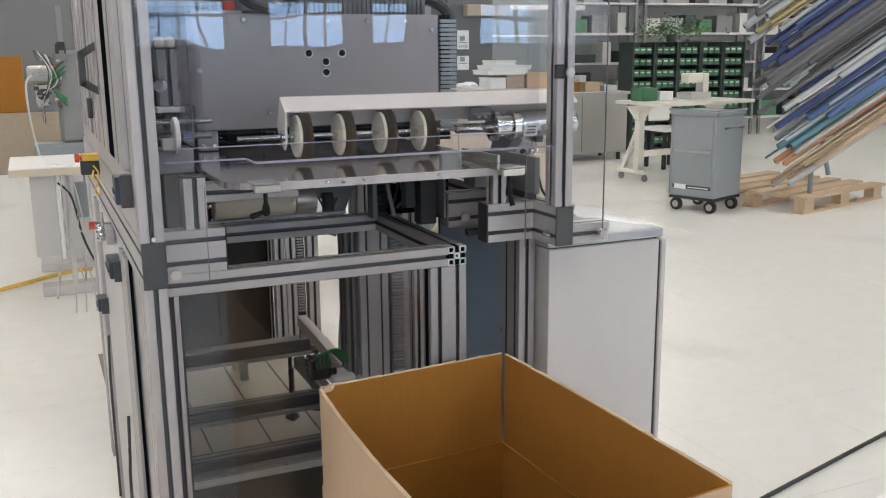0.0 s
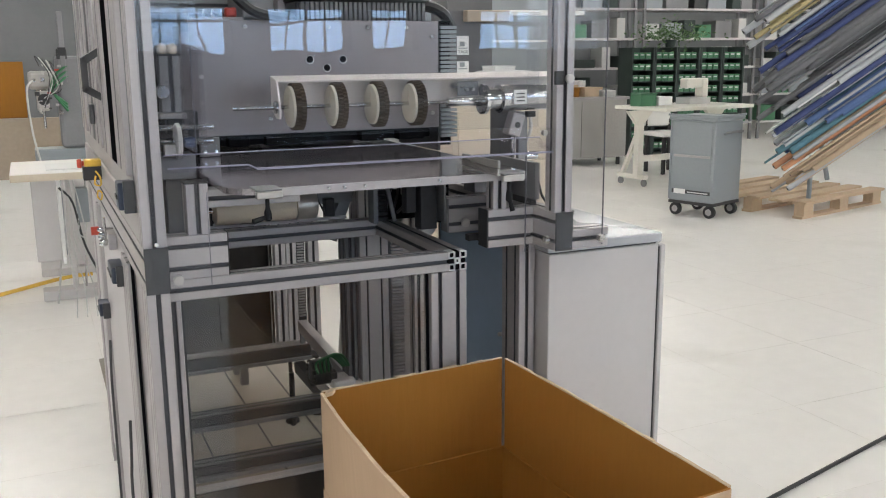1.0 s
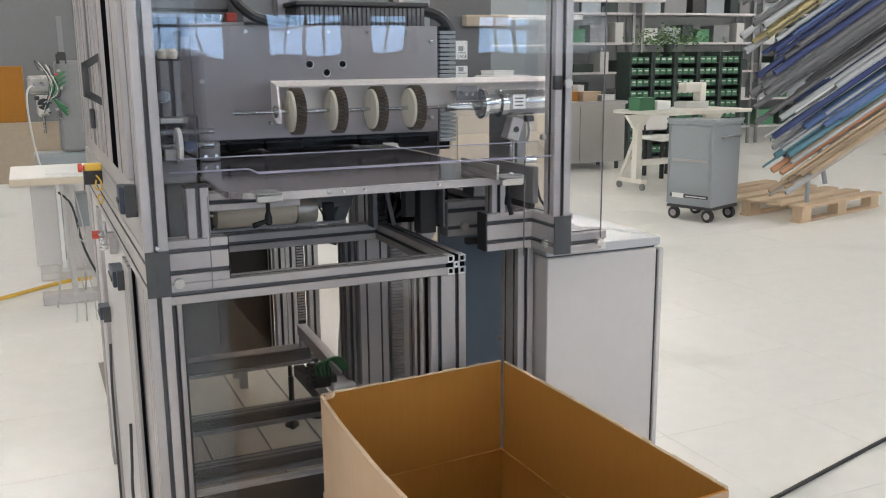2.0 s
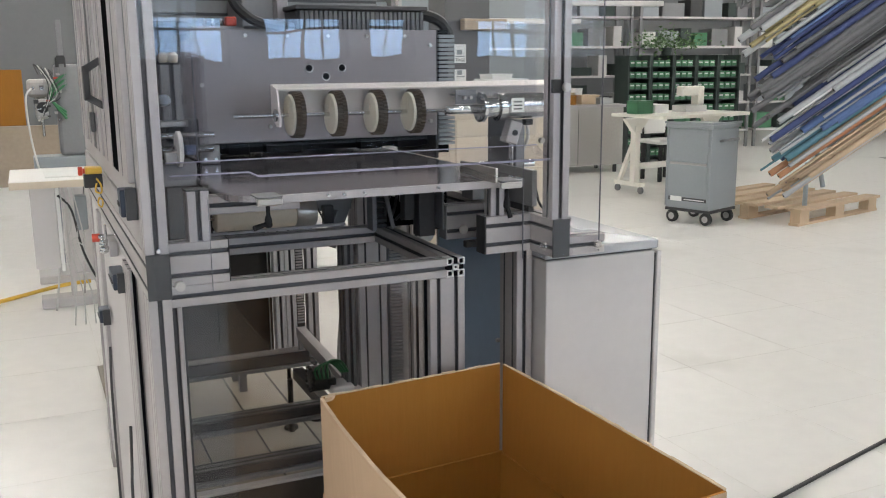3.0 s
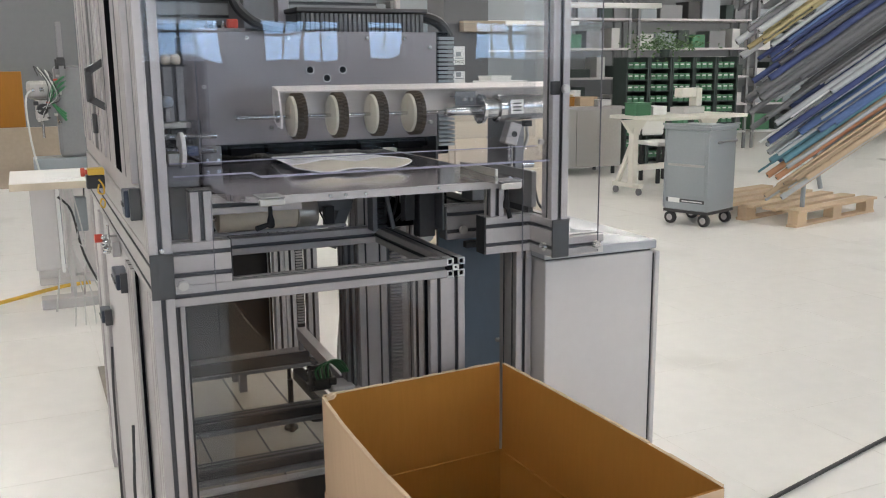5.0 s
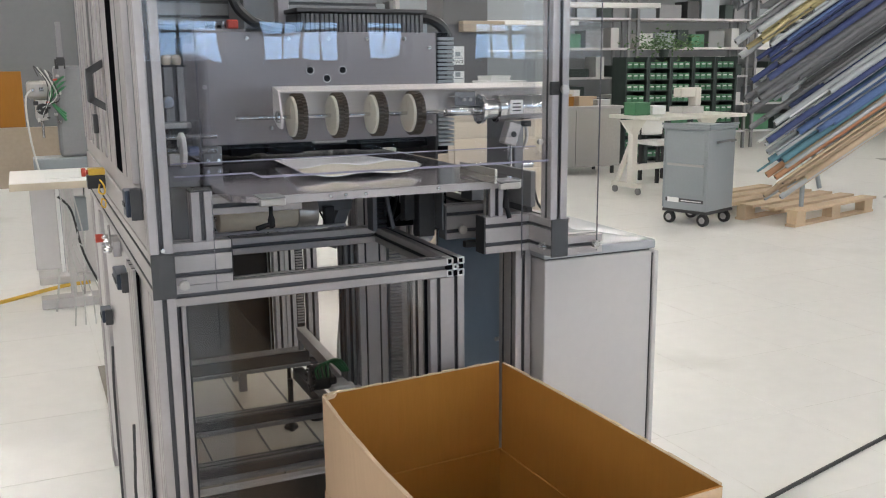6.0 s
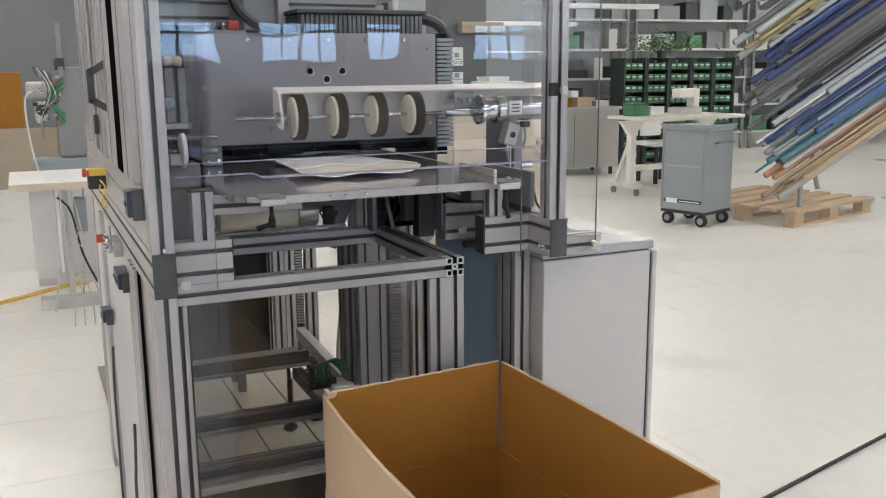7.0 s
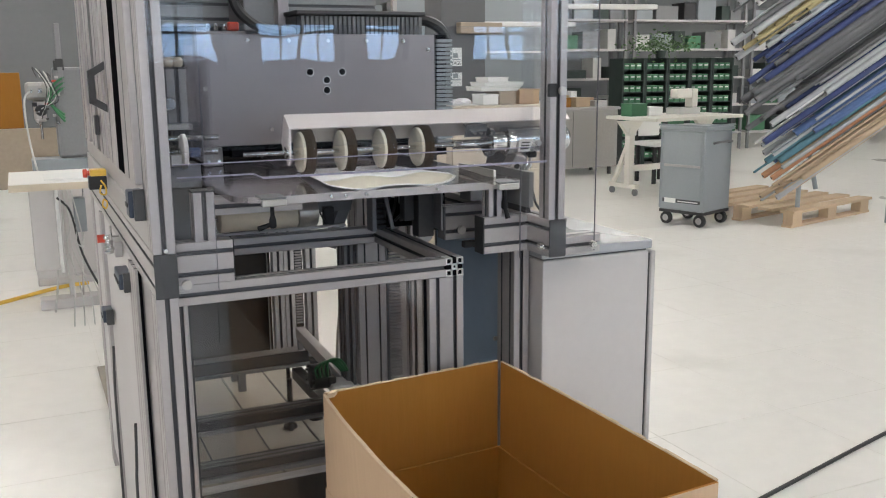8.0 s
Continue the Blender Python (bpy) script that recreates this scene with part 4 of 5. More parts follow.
part("chain_guard", B(0.688, 0.692, 0.30, 0.36, 0.97, 1.09), ALU_DULL, uc)
for k in range(6):
    part("chain_link", B(0.70, 0.714, 0.34, 0.359, 0.975 + k * 0.019, 0.988 + k * 0.019, 0.001), BLACK, uc)
for k, (x, w, h) in enumerate(((0.20, 0.05, 0.03), (0.27, 0.03, 0.045), (0.32, 0.06, 0.03), (0.40, 0.02, 0.05), (0.44, 0.03, 0.035), (0.49, 0.025, 0.05))):
    part("terminal", B(x, x + w, 0.575, 0.598, 0.951, 0.951 + h, 0.002), (PAPER, BLACK, WHITE, CABLE_GREY)[k % 4], uc)
part("terminal_rail", B(0.18, 0.54, 0.562, 0.574, 0.951, 0.957), ALU, uc)
part("sensor", B(0.73, 0.775, 0.262, 0.28, 0.93, 0.945, 0.002), BLACK, uc)
part("carriage_arm", B(0.20, 0.57, 0.60, 0.64, 0.985, 1.02, 0.002), ALU_DULL, uc)
part("mount", B(0.19, 0.215, 0.57, 0.68, 0.951, 1.083), DARK, uc)

fd = thing("folder_frame", "bright stainless guide sheets beside the output plate", "guide")
part("guide_sheet", B(0.80, 0.812, 0.086, 0.29, 1.045, 1.122, 0.001), ALU_DULL, fd, "dull upright guide plate")
part("sheet_foot", B(0.80, 0.812, 0.10, 0.28, 1.031, 1.0445), DARK, fd)
part("guide_shelf", B(0.762, 0.799, 0.16, 0.42, 1.10, 1.104), PLATE, fd)
part("cable", tube([(0.822, 0.13, 1.10), (0.829, 0.12, 1.075), (0.826, 0.10, 1.05), (0.835, 0.085, 1.032)], 0.003, 6), BLACK, fd, smooth=True)
part("holder", B(0.775, 0.84, 0.32, 0.38, 1.031, 1.0995), ALU_DULL, fd)
part("pneumatic_rod", R((0.865, 0.30, 1.04), (0.865, 0.30, 1.19), 0.006), CHROME, fd)
part("rod_end", lathe([(1.03, 0.011), (1.055, 0.011), (1.06, 0.006)], "Z", 16, (0.865, 0.30, 0)), CHROME, fd)
part("foot", B(0.85, 0.89, 0.28, 0.34, 0.946, 1.03, 0.002), ALU_DULL, fd)

# low drive with cables
ld = thing("low_drive", "black drive unit with green wires inside the frame", "motor", 0.512, 0.74, 0.500)
part("housing", lathe([(-0.03, 0.022), (-0.026, 0.036), (0.02, 0.036), (0.028, 0.02)], "X", 24), BLACK, ld, smooth=True)
part("terminal_box", B(0.012, 0.034, -0.042, -0.01, -0.014, 0.008, 0.004), BLACK, ld)
part("carrier", B(0.02, 0.085, -0.045, 0.03, -0.045, -0.02, 0.006), WHITE, ld, "white plastic connector")
for k in range(4):
    part("wire", tube([(-0.02 + 0.01 * k, -0.04, 0.01), (-0.03 + 0.012 * k, -0.06, 0.045 + 0.005 * k), (0.01 + 0.01 * k, -0.06, 0.06), (0.05 + 0.006 * k, -0.04, 0.02)], 0.0032, 6), CABLE_GREEN, ld, "green wire", smooth=True)
part("hanger", B(0.045, 0.085, 0.0, 0.02, -0.066, -0.046), ALU_DULL, ld)
for k in range(14):
    a = math.tau * k / 14
    part("sprocket_tooth", B(-0.033, -0.027, 0.034 * math.cos(a) - 0.003, 0.034 * math.cos(a) + 0.003, 0.034 * math.sin(a) - 0.003, 0.034 * math.sin(a) + 0.003), BLACK, ld)

# ---- roller arm ----
PIV = (0.0, 0.43, 1.096)
arm = thing("roller_arm", "swinging arm with four toothed brush rollers on a steel shaft", "roller arm", *PIV)
AY, AZ = -0.13, 0.146           # shaft, from the pivot
part("shaft", R((0.222, AY, AZ), (0.70, AY, AZ), 0.0045, 14), CHROME, arm, "thin bright shaft", smooth=True)
bm = lathe([(0.695, 0.008), (0.697, 0.0105), (0.785, 0.0105), (0.787, 0.009)], "X", 24, (0, AY, AZ))
part("shaft_sleeve", bm, CHROME, arm, smooth=True)
part("bearing_flange", lathe([(0.780, 0.020), (0.782, 0.034), (0.790, 0.034), (0.792, 0.028)], "X", 32, (0, AY, AZ + 0.004)), CHROME, arm, smooth=True)
for a in range(6):
    part("flange_screw", R((0.7785, AY + 0.027 * math.cos(a * 1.047), AZ + 0.004 + 0.027 * math.sin(a * 1.047)),
                           (0.781, AY + 0.027 * math.cos(a * 1.047), AZ + 0.004 + 0.027 * math.sin(a * 1.047)), 0.0035, 8), ALU_DULL, arm)
part("gearbox", lathe([(0.792, 0.022), (0.805, 0.024), (0.824, 0.024), (0.826, 0.032), (0.842, 0.032), (0.844, 0.028)], "X", 32, (0, AY, AZ + 0.004)), CHROME, arm, smooth=True)
part("motor", lathe([(0.844, 0.029), (0.846, 0.030), (0.985, 0.030), (0.99, 0.026)], "X", 32, (0, AY, AZ + 0.006)), MOTOR, arm, "round steel motor body", smooth=True)
part("motor_label", B(0.85, 0.882, AY - 0.0312, AY - 0.0302, AZ - 0.008, AZ + 0.024), PAPER, arm, "pale motor label")
for k in range(3):
    part("label_bar", B(0.855, 0.876, AY - 0.0318, AY - 0.0313, AZ - 0.002 + k * 0.008, AZ + 0.001 + k * 0.008), CAPGREY, arm)
# cover: a sloping strip with a web behind the rollers
cov = slab([(0.316, 0), (0.995, 0), (0.995, 0.045), (0.316, 0.045)], -0.0015, 0.0015)
bmesh.ops.transform(cov, matrix=pose(0, AY + 0.008, AZ + 0.051, 13, 0, 0), verts=cov.verts)
part("cover", cov, WHITE_COVER, arm, "pale painted cover strip")
part("web", B(0.318, 0.995, AY + 0.0505, AY + 0.0535, AZ - 0.005, AZ + 0.061), WEB, arm, "brushed steel web")
sp = [(AY + 0.004, AZ + 0.054), (AY + 0.050, AZ + 0.062), (AY + 0.052, AZ - 0.005), (AY + 0.012, AZ - 0.024), (AY - 0.012, AZ - 0.024), (AY - 0.017, AZ - 0.008), (AY - 0.012, AZ + 0.012)]
bm = bmesh.new()
l0 = [bm.verts.new((0.314, y, z)) for y, z in sp]
l1 = [bm.verts.new((0.318, y, z)) for y, z in sp]
bm.faces.new(l0), bm.faces.new(l1[::-1])
for i in range(len(sp)):
    bm.faces.new((l0[i], l1[i], l1[(i + 1) % len(sp)], l0[(i + 1) % len(sp)]))
bmesh.ops.recalc_face_normals(bm, faces=bm.faces)
part("side_plate", bm, WHITE_COVER, arm)
part("bearing_boss", lathe([(0.306, 0.008), (0.308, 0.013), (0.314, 0.013)], "X", 20, (0, AY, AZ)), CHROME, arm, smooth=True)
part("motor_bracket", slab([(0.735, AY + 0.0), (0.775, AY + 0.0), (0.779, AY + 0.05), (0.731, AY + 0.05)], AZ + 0.03, AZ + 0.033), ALU_DULL, arm)
part("motor_bracket", B(0.727, 0.779, AY + 0.010, AY + 0.013, AZ + 0.012, AZ + 0.044, 0.001), ALU_DULL, arm)
for x in (0.748, 0.764):
    bolt(arm, (x, AY + 0.010, AZ + 0.026), "Y", 0.004, material=STEEL)
part("swing_lever", B(0.88, 0.905, AY + 0.005, 0.02, -0.012, AZ - 0.028, 0.003), ALU_DULL, arm)
part("pivot_shaft", R((0.70, 0, 0), (1.0, 0, 0), 0.010), CHROME, arm, smooth=True)
bm = B(-0.016, 0.016, -0.016, 0.016, -0.034, 0.018, 0.003)
bmesh.ops.transform(bm, matrix=pose(0.868, AY, AZ - 0.048, 0, 18, 0), verts=bm.verts)
part("valve_body", bm, ALU, arm)
# flat black disc paints the port's dark inside
part("valve_port", lathe([(AY - 0.0185, 0.007), (AY - 0.0165, 0.007)], "Y", 16, (0.866, 0, AZ - 0.056)), BLACK, arm)
part("plug", B(0.898, 0.918, AY - 0.01, AY + 0.01, AZ - 0.04, AZ - 0.026, 0.002), BLACK, arm)
part("cable", tube([(0.908, AY, AZ - 0.04), (0.91, AY, AZ - 0.07), (0.905, AY + 0.02, AZ - 0.11), (0.92, AY + 0.05, AZ - 0.16)], 0.004), CABLE_GREY, arm, smooth=True)


def toothed_wheel(x):
    """A cream disc with a brush-like toothed tread."""
    hub = lathe([(-0.015, 0.0085), (-0.015, 0.041), (-0.013, 0.0425), (0.0105, 0.0425), (0.0118, 0.041), (0.0118, 0.0085)], "X", 40)
    w = part("wheel", hub, CREAM, arm, "cream plastic disc", smooth=True)
    w.matrix_local = Matrix.Translation((x, AY, AZ))
    bm = bmesh.new()
    n = 34
    for row in range(2):
        xa, xb = (-0.009, 0.0015) if row == 0 else (0.0015, 0.0115)
        for k in range(n):
            a0, a1 = math.tau * (k + 0.5 * row) / n, math.tau * (k + 0.5 * row + 0.42) / n
            am, an = math.tau * (k + 0.5 * row - 0.22) / n, math.tau * (k + 0.5 * row + 0.64) / n
            r0, r1 = 0.0425, 0.0488
            pts = [(r0, am), (r0, an), (r1, a1), (r1, a0)]
            u = [bm.verts.new((xa, r * math.cos(a), r * math.sin(a))) for r, a in pts]
            v = [bm.verts.new((xb, r * math.cos(a), r * math.sin(a))) for r, a in pts]
            bm.faces.new(u), bm.faces.new(v[::-1])
            for i in range(4):
                bm.faces.new((u[i], v[i], v[(i + 1) % 4], u[(i + 1) % 4]))
    bmesh.ops.recalc_face_normals(bm, faces=bm.faces)
    part("tread", bm, TREAD, w, "brown toothed brush tread")
    part("tread_band", lathe([(-0.0094, 0.0427), (-0.0094, 0.0434), (0.0118, 0.0434), (0.0118, 0.0427)], "X", 40), TREAD, w, smooth=True)
    part("hub_slot", B(-0.0162, -0.0151, -0.0015, 0.0015, -0.03, 0.0), BEIGE, w)
    return w


wheels = [toothed_wheel(x) for x in (0.352, 0.441, 0.531, 0.619)]

# ---- the folded fabric piece ----
def edge_round(u):
    a = max(0.0, (u - 0.86) / 0.14)
    b = max(0.0, (0.16 - u) / 0.16)
    return 0.03 * a * a + 0.03 * b * b


pad = thing("folded_fabric", "white folded fabric piece with a cream shaped opening", "fabric", 0.0, 0.0, 1.1168)


def tube_ring(v, inset=0.0, n=36):
    """Section of the flattened fabric tube: two lobes and a waist at the open front (v=0), flat at the back (v=1)."""
    top, low = [], []
    for i in range(n + 1):
        u = 0.5 - 0.5 * math.cos(math.pi * i / n)
        ends = max(0.0, 1 - abs(2 * u - 1) ** 5) ** 0.5
        open_ = 1 - v
        waist = 0.5 + 0.5 * math.cos(4 * math.pi * u)
        h = ends * ((0.0108 - 0.0058 * waist) * open_ + 0.0018) - inset
        mid = 0.0035 + 0.009 * open_ + 0.0016 * noise.noise((u * 5, v * 6, 2.0)) * (1 - v)
        rnd = edge_round(u) * (1 - v)
        x = -0.25 + 0.275 * u + v * (0.03 * (1 - u) - 0.012 * u) + (inset if u < 0.5 else -inset)
        y = 0.004 + rnd + (0.35 - 0.004 - rnd) * v
        top.append((x, y + 0.020 * open_, mid + max(h, 0.0002)))
        low.append((x, y, mid - max(h, 0.0002)))
    return top + low[-2:0:-1]


def fabric_tube(inset=0.0, m=14):
    bm = bmesh.new()
    prev = None
    for j in range(m + 1):
        row = [bm.verts.new(p) for p in tube_ring(j / m, inset)]
        if prev:
            for i in range(len(row)):
                k = (i + 1) % len(row)
                bm.faces.new((prev[i], prev[k], row[k], row[i]))
        prev = row
    bmesh.ops.recalc_face_normals(bm, faces=bm.faces)
    return bm


ring = tube_ring(0.0)


def front_fill(n=36):
    """The cream layer folded inside, seen across the open front."""
    inner = tube_ring(0.012, 0.0008)
    hi, lo = inner[:n + 1], [inner[0]] + inner[:n:-1] + [inner[n]]
    bm = bmesh.new()
    rows = [[bm.verts.new(Vector(a).lerp(Vector(b), k / 4) + Vector((0, 0.004 * math.sin(math.pi * k / 4), 0))) for a, b in zip(lo, hi)] for k in range(5)]
    for p, q in zip(rows, rows[1:]):
        for i in range(n):
            bm.faces.new((p[i], p[i + 1], q[i + 1], q[i]))
    bmesh.ops.remove_doubles(bm, verts=bm.verts, dist=0.00005)
    bmesh.ops.recalc_face_normals(bm, faces=bm.faces)
    return bm


part("inner_fold", front_fill(), CLOTH_IN, pad, "cream folded inner layer", smooth=True)
part("outer_layer", fabric_tube(), CLOTH, pad, smooth=True)
part("lining", fabric_tube(0.0011), CLOTH_IN, pad, "cream inner face", smooth=True)
part("hem", tube(ring + ring[:1], 0.0013, 6), CLOTH, pad, "white rolled hem round the opening", smooth=True)

pad2 = copy_thing(pad, pose(0.68, 1.24, 1.1228))
pad2["label"] = "white folded fabric piece waiting under the sewing head"

# ---- the falling offcut ----
off = thing("fabric_offcut", "white hourglass-shaped fabric offcut", "fabric")
sh = [(-0.095, -0.02), (-0.024, -0.088), (0.03, -0.012), (0.06, 0.03), (0.115, 0.10), (0.095, 0.105), (0.03, 0.042), (-0.03, 0.032)]
part("cloth", slab(sh, -0.001, 0.001), CLOTH_IN, off)

# ---- cardboard box ----
cb = thing("cardboard_box", "open brown corrugated cardboard box with raised flaps", "cardboard box", 0.294, -0.002, 0)
BW, BD, BZ, FZ, TH = 0.405, 0.66, 0.535, 0.73, 0.005


def ragged(a0, a1, make, n=26, seed=0):
    """A thin torn top edge along a flap, from a0 to a1."""
    rng = random.Random(seed)
    bm = bmesh.new()
    for i in range(n):
        u, v = a0 + (a1 - a0) * i / n, a0 + (a1 - a0) * (i + 1) / n
        make(bm, u, v, FZ + rng.uniform(0.0008, 0.0032))
    return bm


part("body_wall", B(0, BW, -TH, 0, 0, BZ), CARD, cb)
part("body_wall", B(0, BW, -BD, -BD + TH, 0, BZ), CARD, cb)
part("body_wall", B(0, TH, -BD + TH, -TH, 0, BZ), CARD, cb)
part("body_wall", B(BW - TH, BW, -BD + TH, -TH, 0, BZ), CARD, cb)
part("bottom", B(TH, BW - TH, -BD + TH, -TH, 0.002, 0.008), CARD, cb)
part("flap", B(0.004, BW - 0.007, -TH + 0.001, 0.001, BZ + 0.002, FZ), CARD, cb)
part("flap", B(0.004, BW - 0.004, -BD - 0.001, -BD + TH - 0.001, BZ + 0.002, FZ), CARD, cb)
def long_flap(xa, xb, y0, y1):
    """An upright flap in twelve strips, so that it can bow."""
    bm = bmesh.new()
    g = [[[bm.verts.new((x, y0 + (y1 - y0) * i / 12, z)) for i in range(13)] for z in (BZ + 0.002, (BZ + FZ) / 2, FZ)] for x in (xa, xb)]
    for i in range(12):
        for k in range(2):
            bm.faces.new((g[0][k][i], g[0][k + 1][i], g[0][k + 1][i + 1], g[0][k][i + 1]))
            bm.faces.new((g[1][k][i], g[1][k][i + 1], g[1][k + 1][i + 1], g[1][k + 1][i]))
        bm.faces.new((g[0][2][i], g[1][2][i], g[1][2][i + 1], g[0][2][i + 1]))
        bm.faces.new((g[0][0][i], g[0][0][i + 1], g[1][0][i + 1], g[1][0][i]))
    for i in (0, 12):
        for k in range(2):
            bm.faces.new((g[0][k][i], g[1][k][i], g[1][k + 1][i], g[0][k + 1][i]))
    bmesh.ops.recalc_face_normals(bm, faces=bm.faces)
    return bm


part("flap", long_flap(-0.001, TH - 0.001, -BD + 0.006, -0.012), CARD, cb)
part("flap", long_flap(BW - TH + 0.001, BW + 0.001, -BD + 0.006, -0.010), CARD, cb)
part("torn_edge", ragged(0.004, BW - 0.007, lambda bm, u, v, z: box(bm, u, v, -TH + 0.0005, 0.0015, FZ, z), seed=1), CARD_EDGE, cb, "pale torn cardboard edge")
part("torn_edge", ragged(-BD + 0.006, -0.012, lambda bm, u, v, z: box(bm, -0.0015, TH - 0.0005, u, v, FZ, z), seed=2), CARD_EDGE, cb, "pale torn cardboard edge")
part("torn_edge", ragged(-BD + 0.006, -0.010, lambda bm, u, v, z: box(bm, BW - TH + 0.0005, BW + 0.0015, u, v, FZ, z), seed=3), CARD_EDGE, cb, "pale torn cardboard edge")
part("crease", R((TH, -TH - 0.0005, BZ), (BW - TH, -TH - 0.0005, BZ), 0.002, 6), CARD, cb)
part("crease", R((BW - TH - 0.0005, -BD + TH, BZ), (BW - TH - 0.0005, -TH, BZ), 0.002, 6), CARD, cb)
part("paper_shred", slab([(0.004, -0.022), (0.02, -0.018), (0.03, -0.004), (0.012, -0.006)], FZ - 0.004, FZ + 0.004), CARD_EDGE, cb)

for piece in cb.children:          # the carton stands slightly out of square, kraft paler outside, inside darkened for shade
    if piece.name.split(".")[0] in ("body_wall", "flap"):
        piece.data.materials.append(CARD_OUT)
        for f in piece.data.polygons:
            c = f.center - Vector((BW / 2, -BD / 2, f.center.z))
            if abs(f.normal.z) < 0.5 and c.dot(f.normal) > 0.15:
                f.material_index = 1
    for v in piece.data.vertices:
        x, y = v.co.x, v.co.y
        bow = math.sin(math.pi * min(max(-y / BD, 0), 1)) * max(0.0, (v.co.z - BZ) / (FZ - BZ)) * (-0.013 if x < 0.01 else 0.004 if x > BW - 0.01 else 0)
        v.co.x, v.co.y = x + x / BW * -y * 0.036 + bow, y + 0.076 * x

# ---- background: tool cart ----
cart = thing("tool_cart", "blue-grey steel workshop cart on rubber wheels", "tool cart", 4.885, 4.29, 0, 19)
part("body", B(0.0, 0.42, 0.0, 0.42, 0.13, 0.80, 0.008), CARTGREY, cart)
part("top", B(-0.015, 0.435, -0.015, 0.435, 0.80, 0.835, 0.01), CARTGREY, cart)
part("door", B(-0.006, -0.001, 0.03, 0.40, 0.52, 0.78, 0.002), CARTGREY, cart)
part("door", B(-0.006, -0.001, 0.03, 0.40, 0.26, 0.50, 0.002), CARTGREY, cart)
part("pull_bar", B(-0.012, -0.0015, 0.04, 0.38, 0.498, 0.518, 0.002), ALU, cart)
part("label_strip", B(-0.0035, -0.0012, 0.03, 0.39, 0.195, 0.225), CAPGREY, cart, "dark strip with a pale maker's badge")
part("badge", B(-0.0055, -0.0036, 0.26, 0.37, 0.19, 0.23, 0.001), PAPER, cart)
part("label_bar", B(-0.0045, -0.0036, 0.05, 0.24, 0.204, 0.212), PAPER, cart)
part("base_frame", B(0.0, 0.42, 0.0, 0.42, 0.105, 0.129), DARK, cart)
for y0, y1 in ((0.0, 0.022), (0.404, 0.42)):
    part("corner_post", B(-0.010, -0.0005, y0, y1, 0.14, 0.80, 0.002), CARTGREY, cart)
part("push_handle", tube([(0.10, -0.016, 0.70), (0.10, -0.055, 0.71), (0.21, -0.065, 0.715), (0.32, -0.055, 0.71), (0.32, -0.016, 0.70)], 0.010), ALU_DULL, cart, smooth=True)
part("top_lip", B(-0.02, 0.44, -0.02, -0.012, 0.835, 0.852, 0.002), CARTGREY, cart)
part("top_lip", B(-0.02, -0.012, -0.012, 0.44, 0.835, 0.852, 0.002), CARTGREY, cart)
for x, y in ((0.04, 0.05), (0.38, 0.05), (0.04, 0.37), (0.38, 0.37)):
    wl = part("wheel", lathe([(-0.018, 0.03), (-0.018, 0.046), (-0.014, 0.0525), (0.014, 0.0525), (0.018, 0.046), (0.018, 0.03)], "X", 24, (x, y, 0.0525)), RUBBER, cart, smooth=True)
    part("rim", lathe([(-0.020, 0.006), (-0.019, 0.028), (0.019, 0.028), (0.020, 0.006)], "X", 20, (x, y, 0.0525)), ALU, wl, smooth=True)

# ---- background: rolling table ----
tb = thing("rolling_table", "ivory rolling work table with trestle legs", "table", 5.5, 6.15, 0, 8)
part("tabletop", B(0.06, 1.35, -0.3, 0.45, 0.775, 0.81, 0.006), TABLEWHITE, tb)
for x in (0.05, 1.15):
    part("column", B(x - 0.035, x + 0.035, 0.03, 0.10, 0.10, 0.70), TABLEWHITE, tb)
    bm = slab([(x - 0.17, 0.774), (x - 0.035, 0.62), (x + 0.035, 0.62), (x + 0.17, 0.774)], -0.09, -0.04)
    bmesh.ops.transform(bm, matrix=pose(0, 0, 0, 90), verts=bm.verts)
    part("head_plate", bm, TABLEWHITE, tb)
    part("foot_bar", B(x - 0.03, x + 0.03, -0.06, 0.34, 0.075, 0.12, 0.004), TABLEWHITE, tb)
    bm = B(-0.02, 0.02, -0.02, 0.02, -0.26, 0.26)
    bmesh.ops.transform(bm, matrix=pose(x, 0.18, 0.34, 25, 0, 0), verts=bm.verts)
    part("brace", bm, TABLEWHITE, tb)
    for y in (-0.03, 0.31):
        part("castor", lathe([(-0.012, 0.02), (-0.010, 0.036), (0.010, 0.036), (0.012, 0.02)], "X", 18, (x, y, 0.037)), ALU_DULL, tb, smooth=True)
part("stretcher", B(0.09, 1.11, 0.03, 0.08, 0.25, 0.31), TABLEWHITE, tb)
for k, (x, y, w, d, h, m, nm, lb, ct) in enumerate((
        (0.10, 0.1, 0.22, 0.16, 0.12, GREEN, "parts_bin", "green plastic parts bin on the table", "bin"),
        (0.35, 0.1, 0.2, 0.2, 0.09, PAPER, "paper_stack", "white paper pad on the table", "paper"),
        (0.75, 0.05, 0.32, 0.2, 0.07, CABLE_GREY, "small_machine", "pale grey machine base on the table", "machine"))):
    c, sn = math.cos(radians(8)), math.sin(radians(8))
    it = thing(nm, lb, ct, 5.5 + x * c - y * sn, 6.15 + x * sn + y * c, 0.8105, 8)
    part("body", B(0, w, 0, d, 0, h, 0.006), m, it)
    if nm == "parts_bin":
        part("rim", B(-0.006, w + 0.006, -0.006, d + 0.006, h, h + 0.012, 0.003), m, it)
    if nm == "small_machine":
        part("column", B(w - 0.09, w, 0.04, 0.15, h, h + 0.2, 0.012), TABLEWHITE, it)
        part("arm", B(0.0, w - 0.091, 0.04, 0.15, h + 0.1, h + 0.2, 0.012), TABLEWHITE, it)

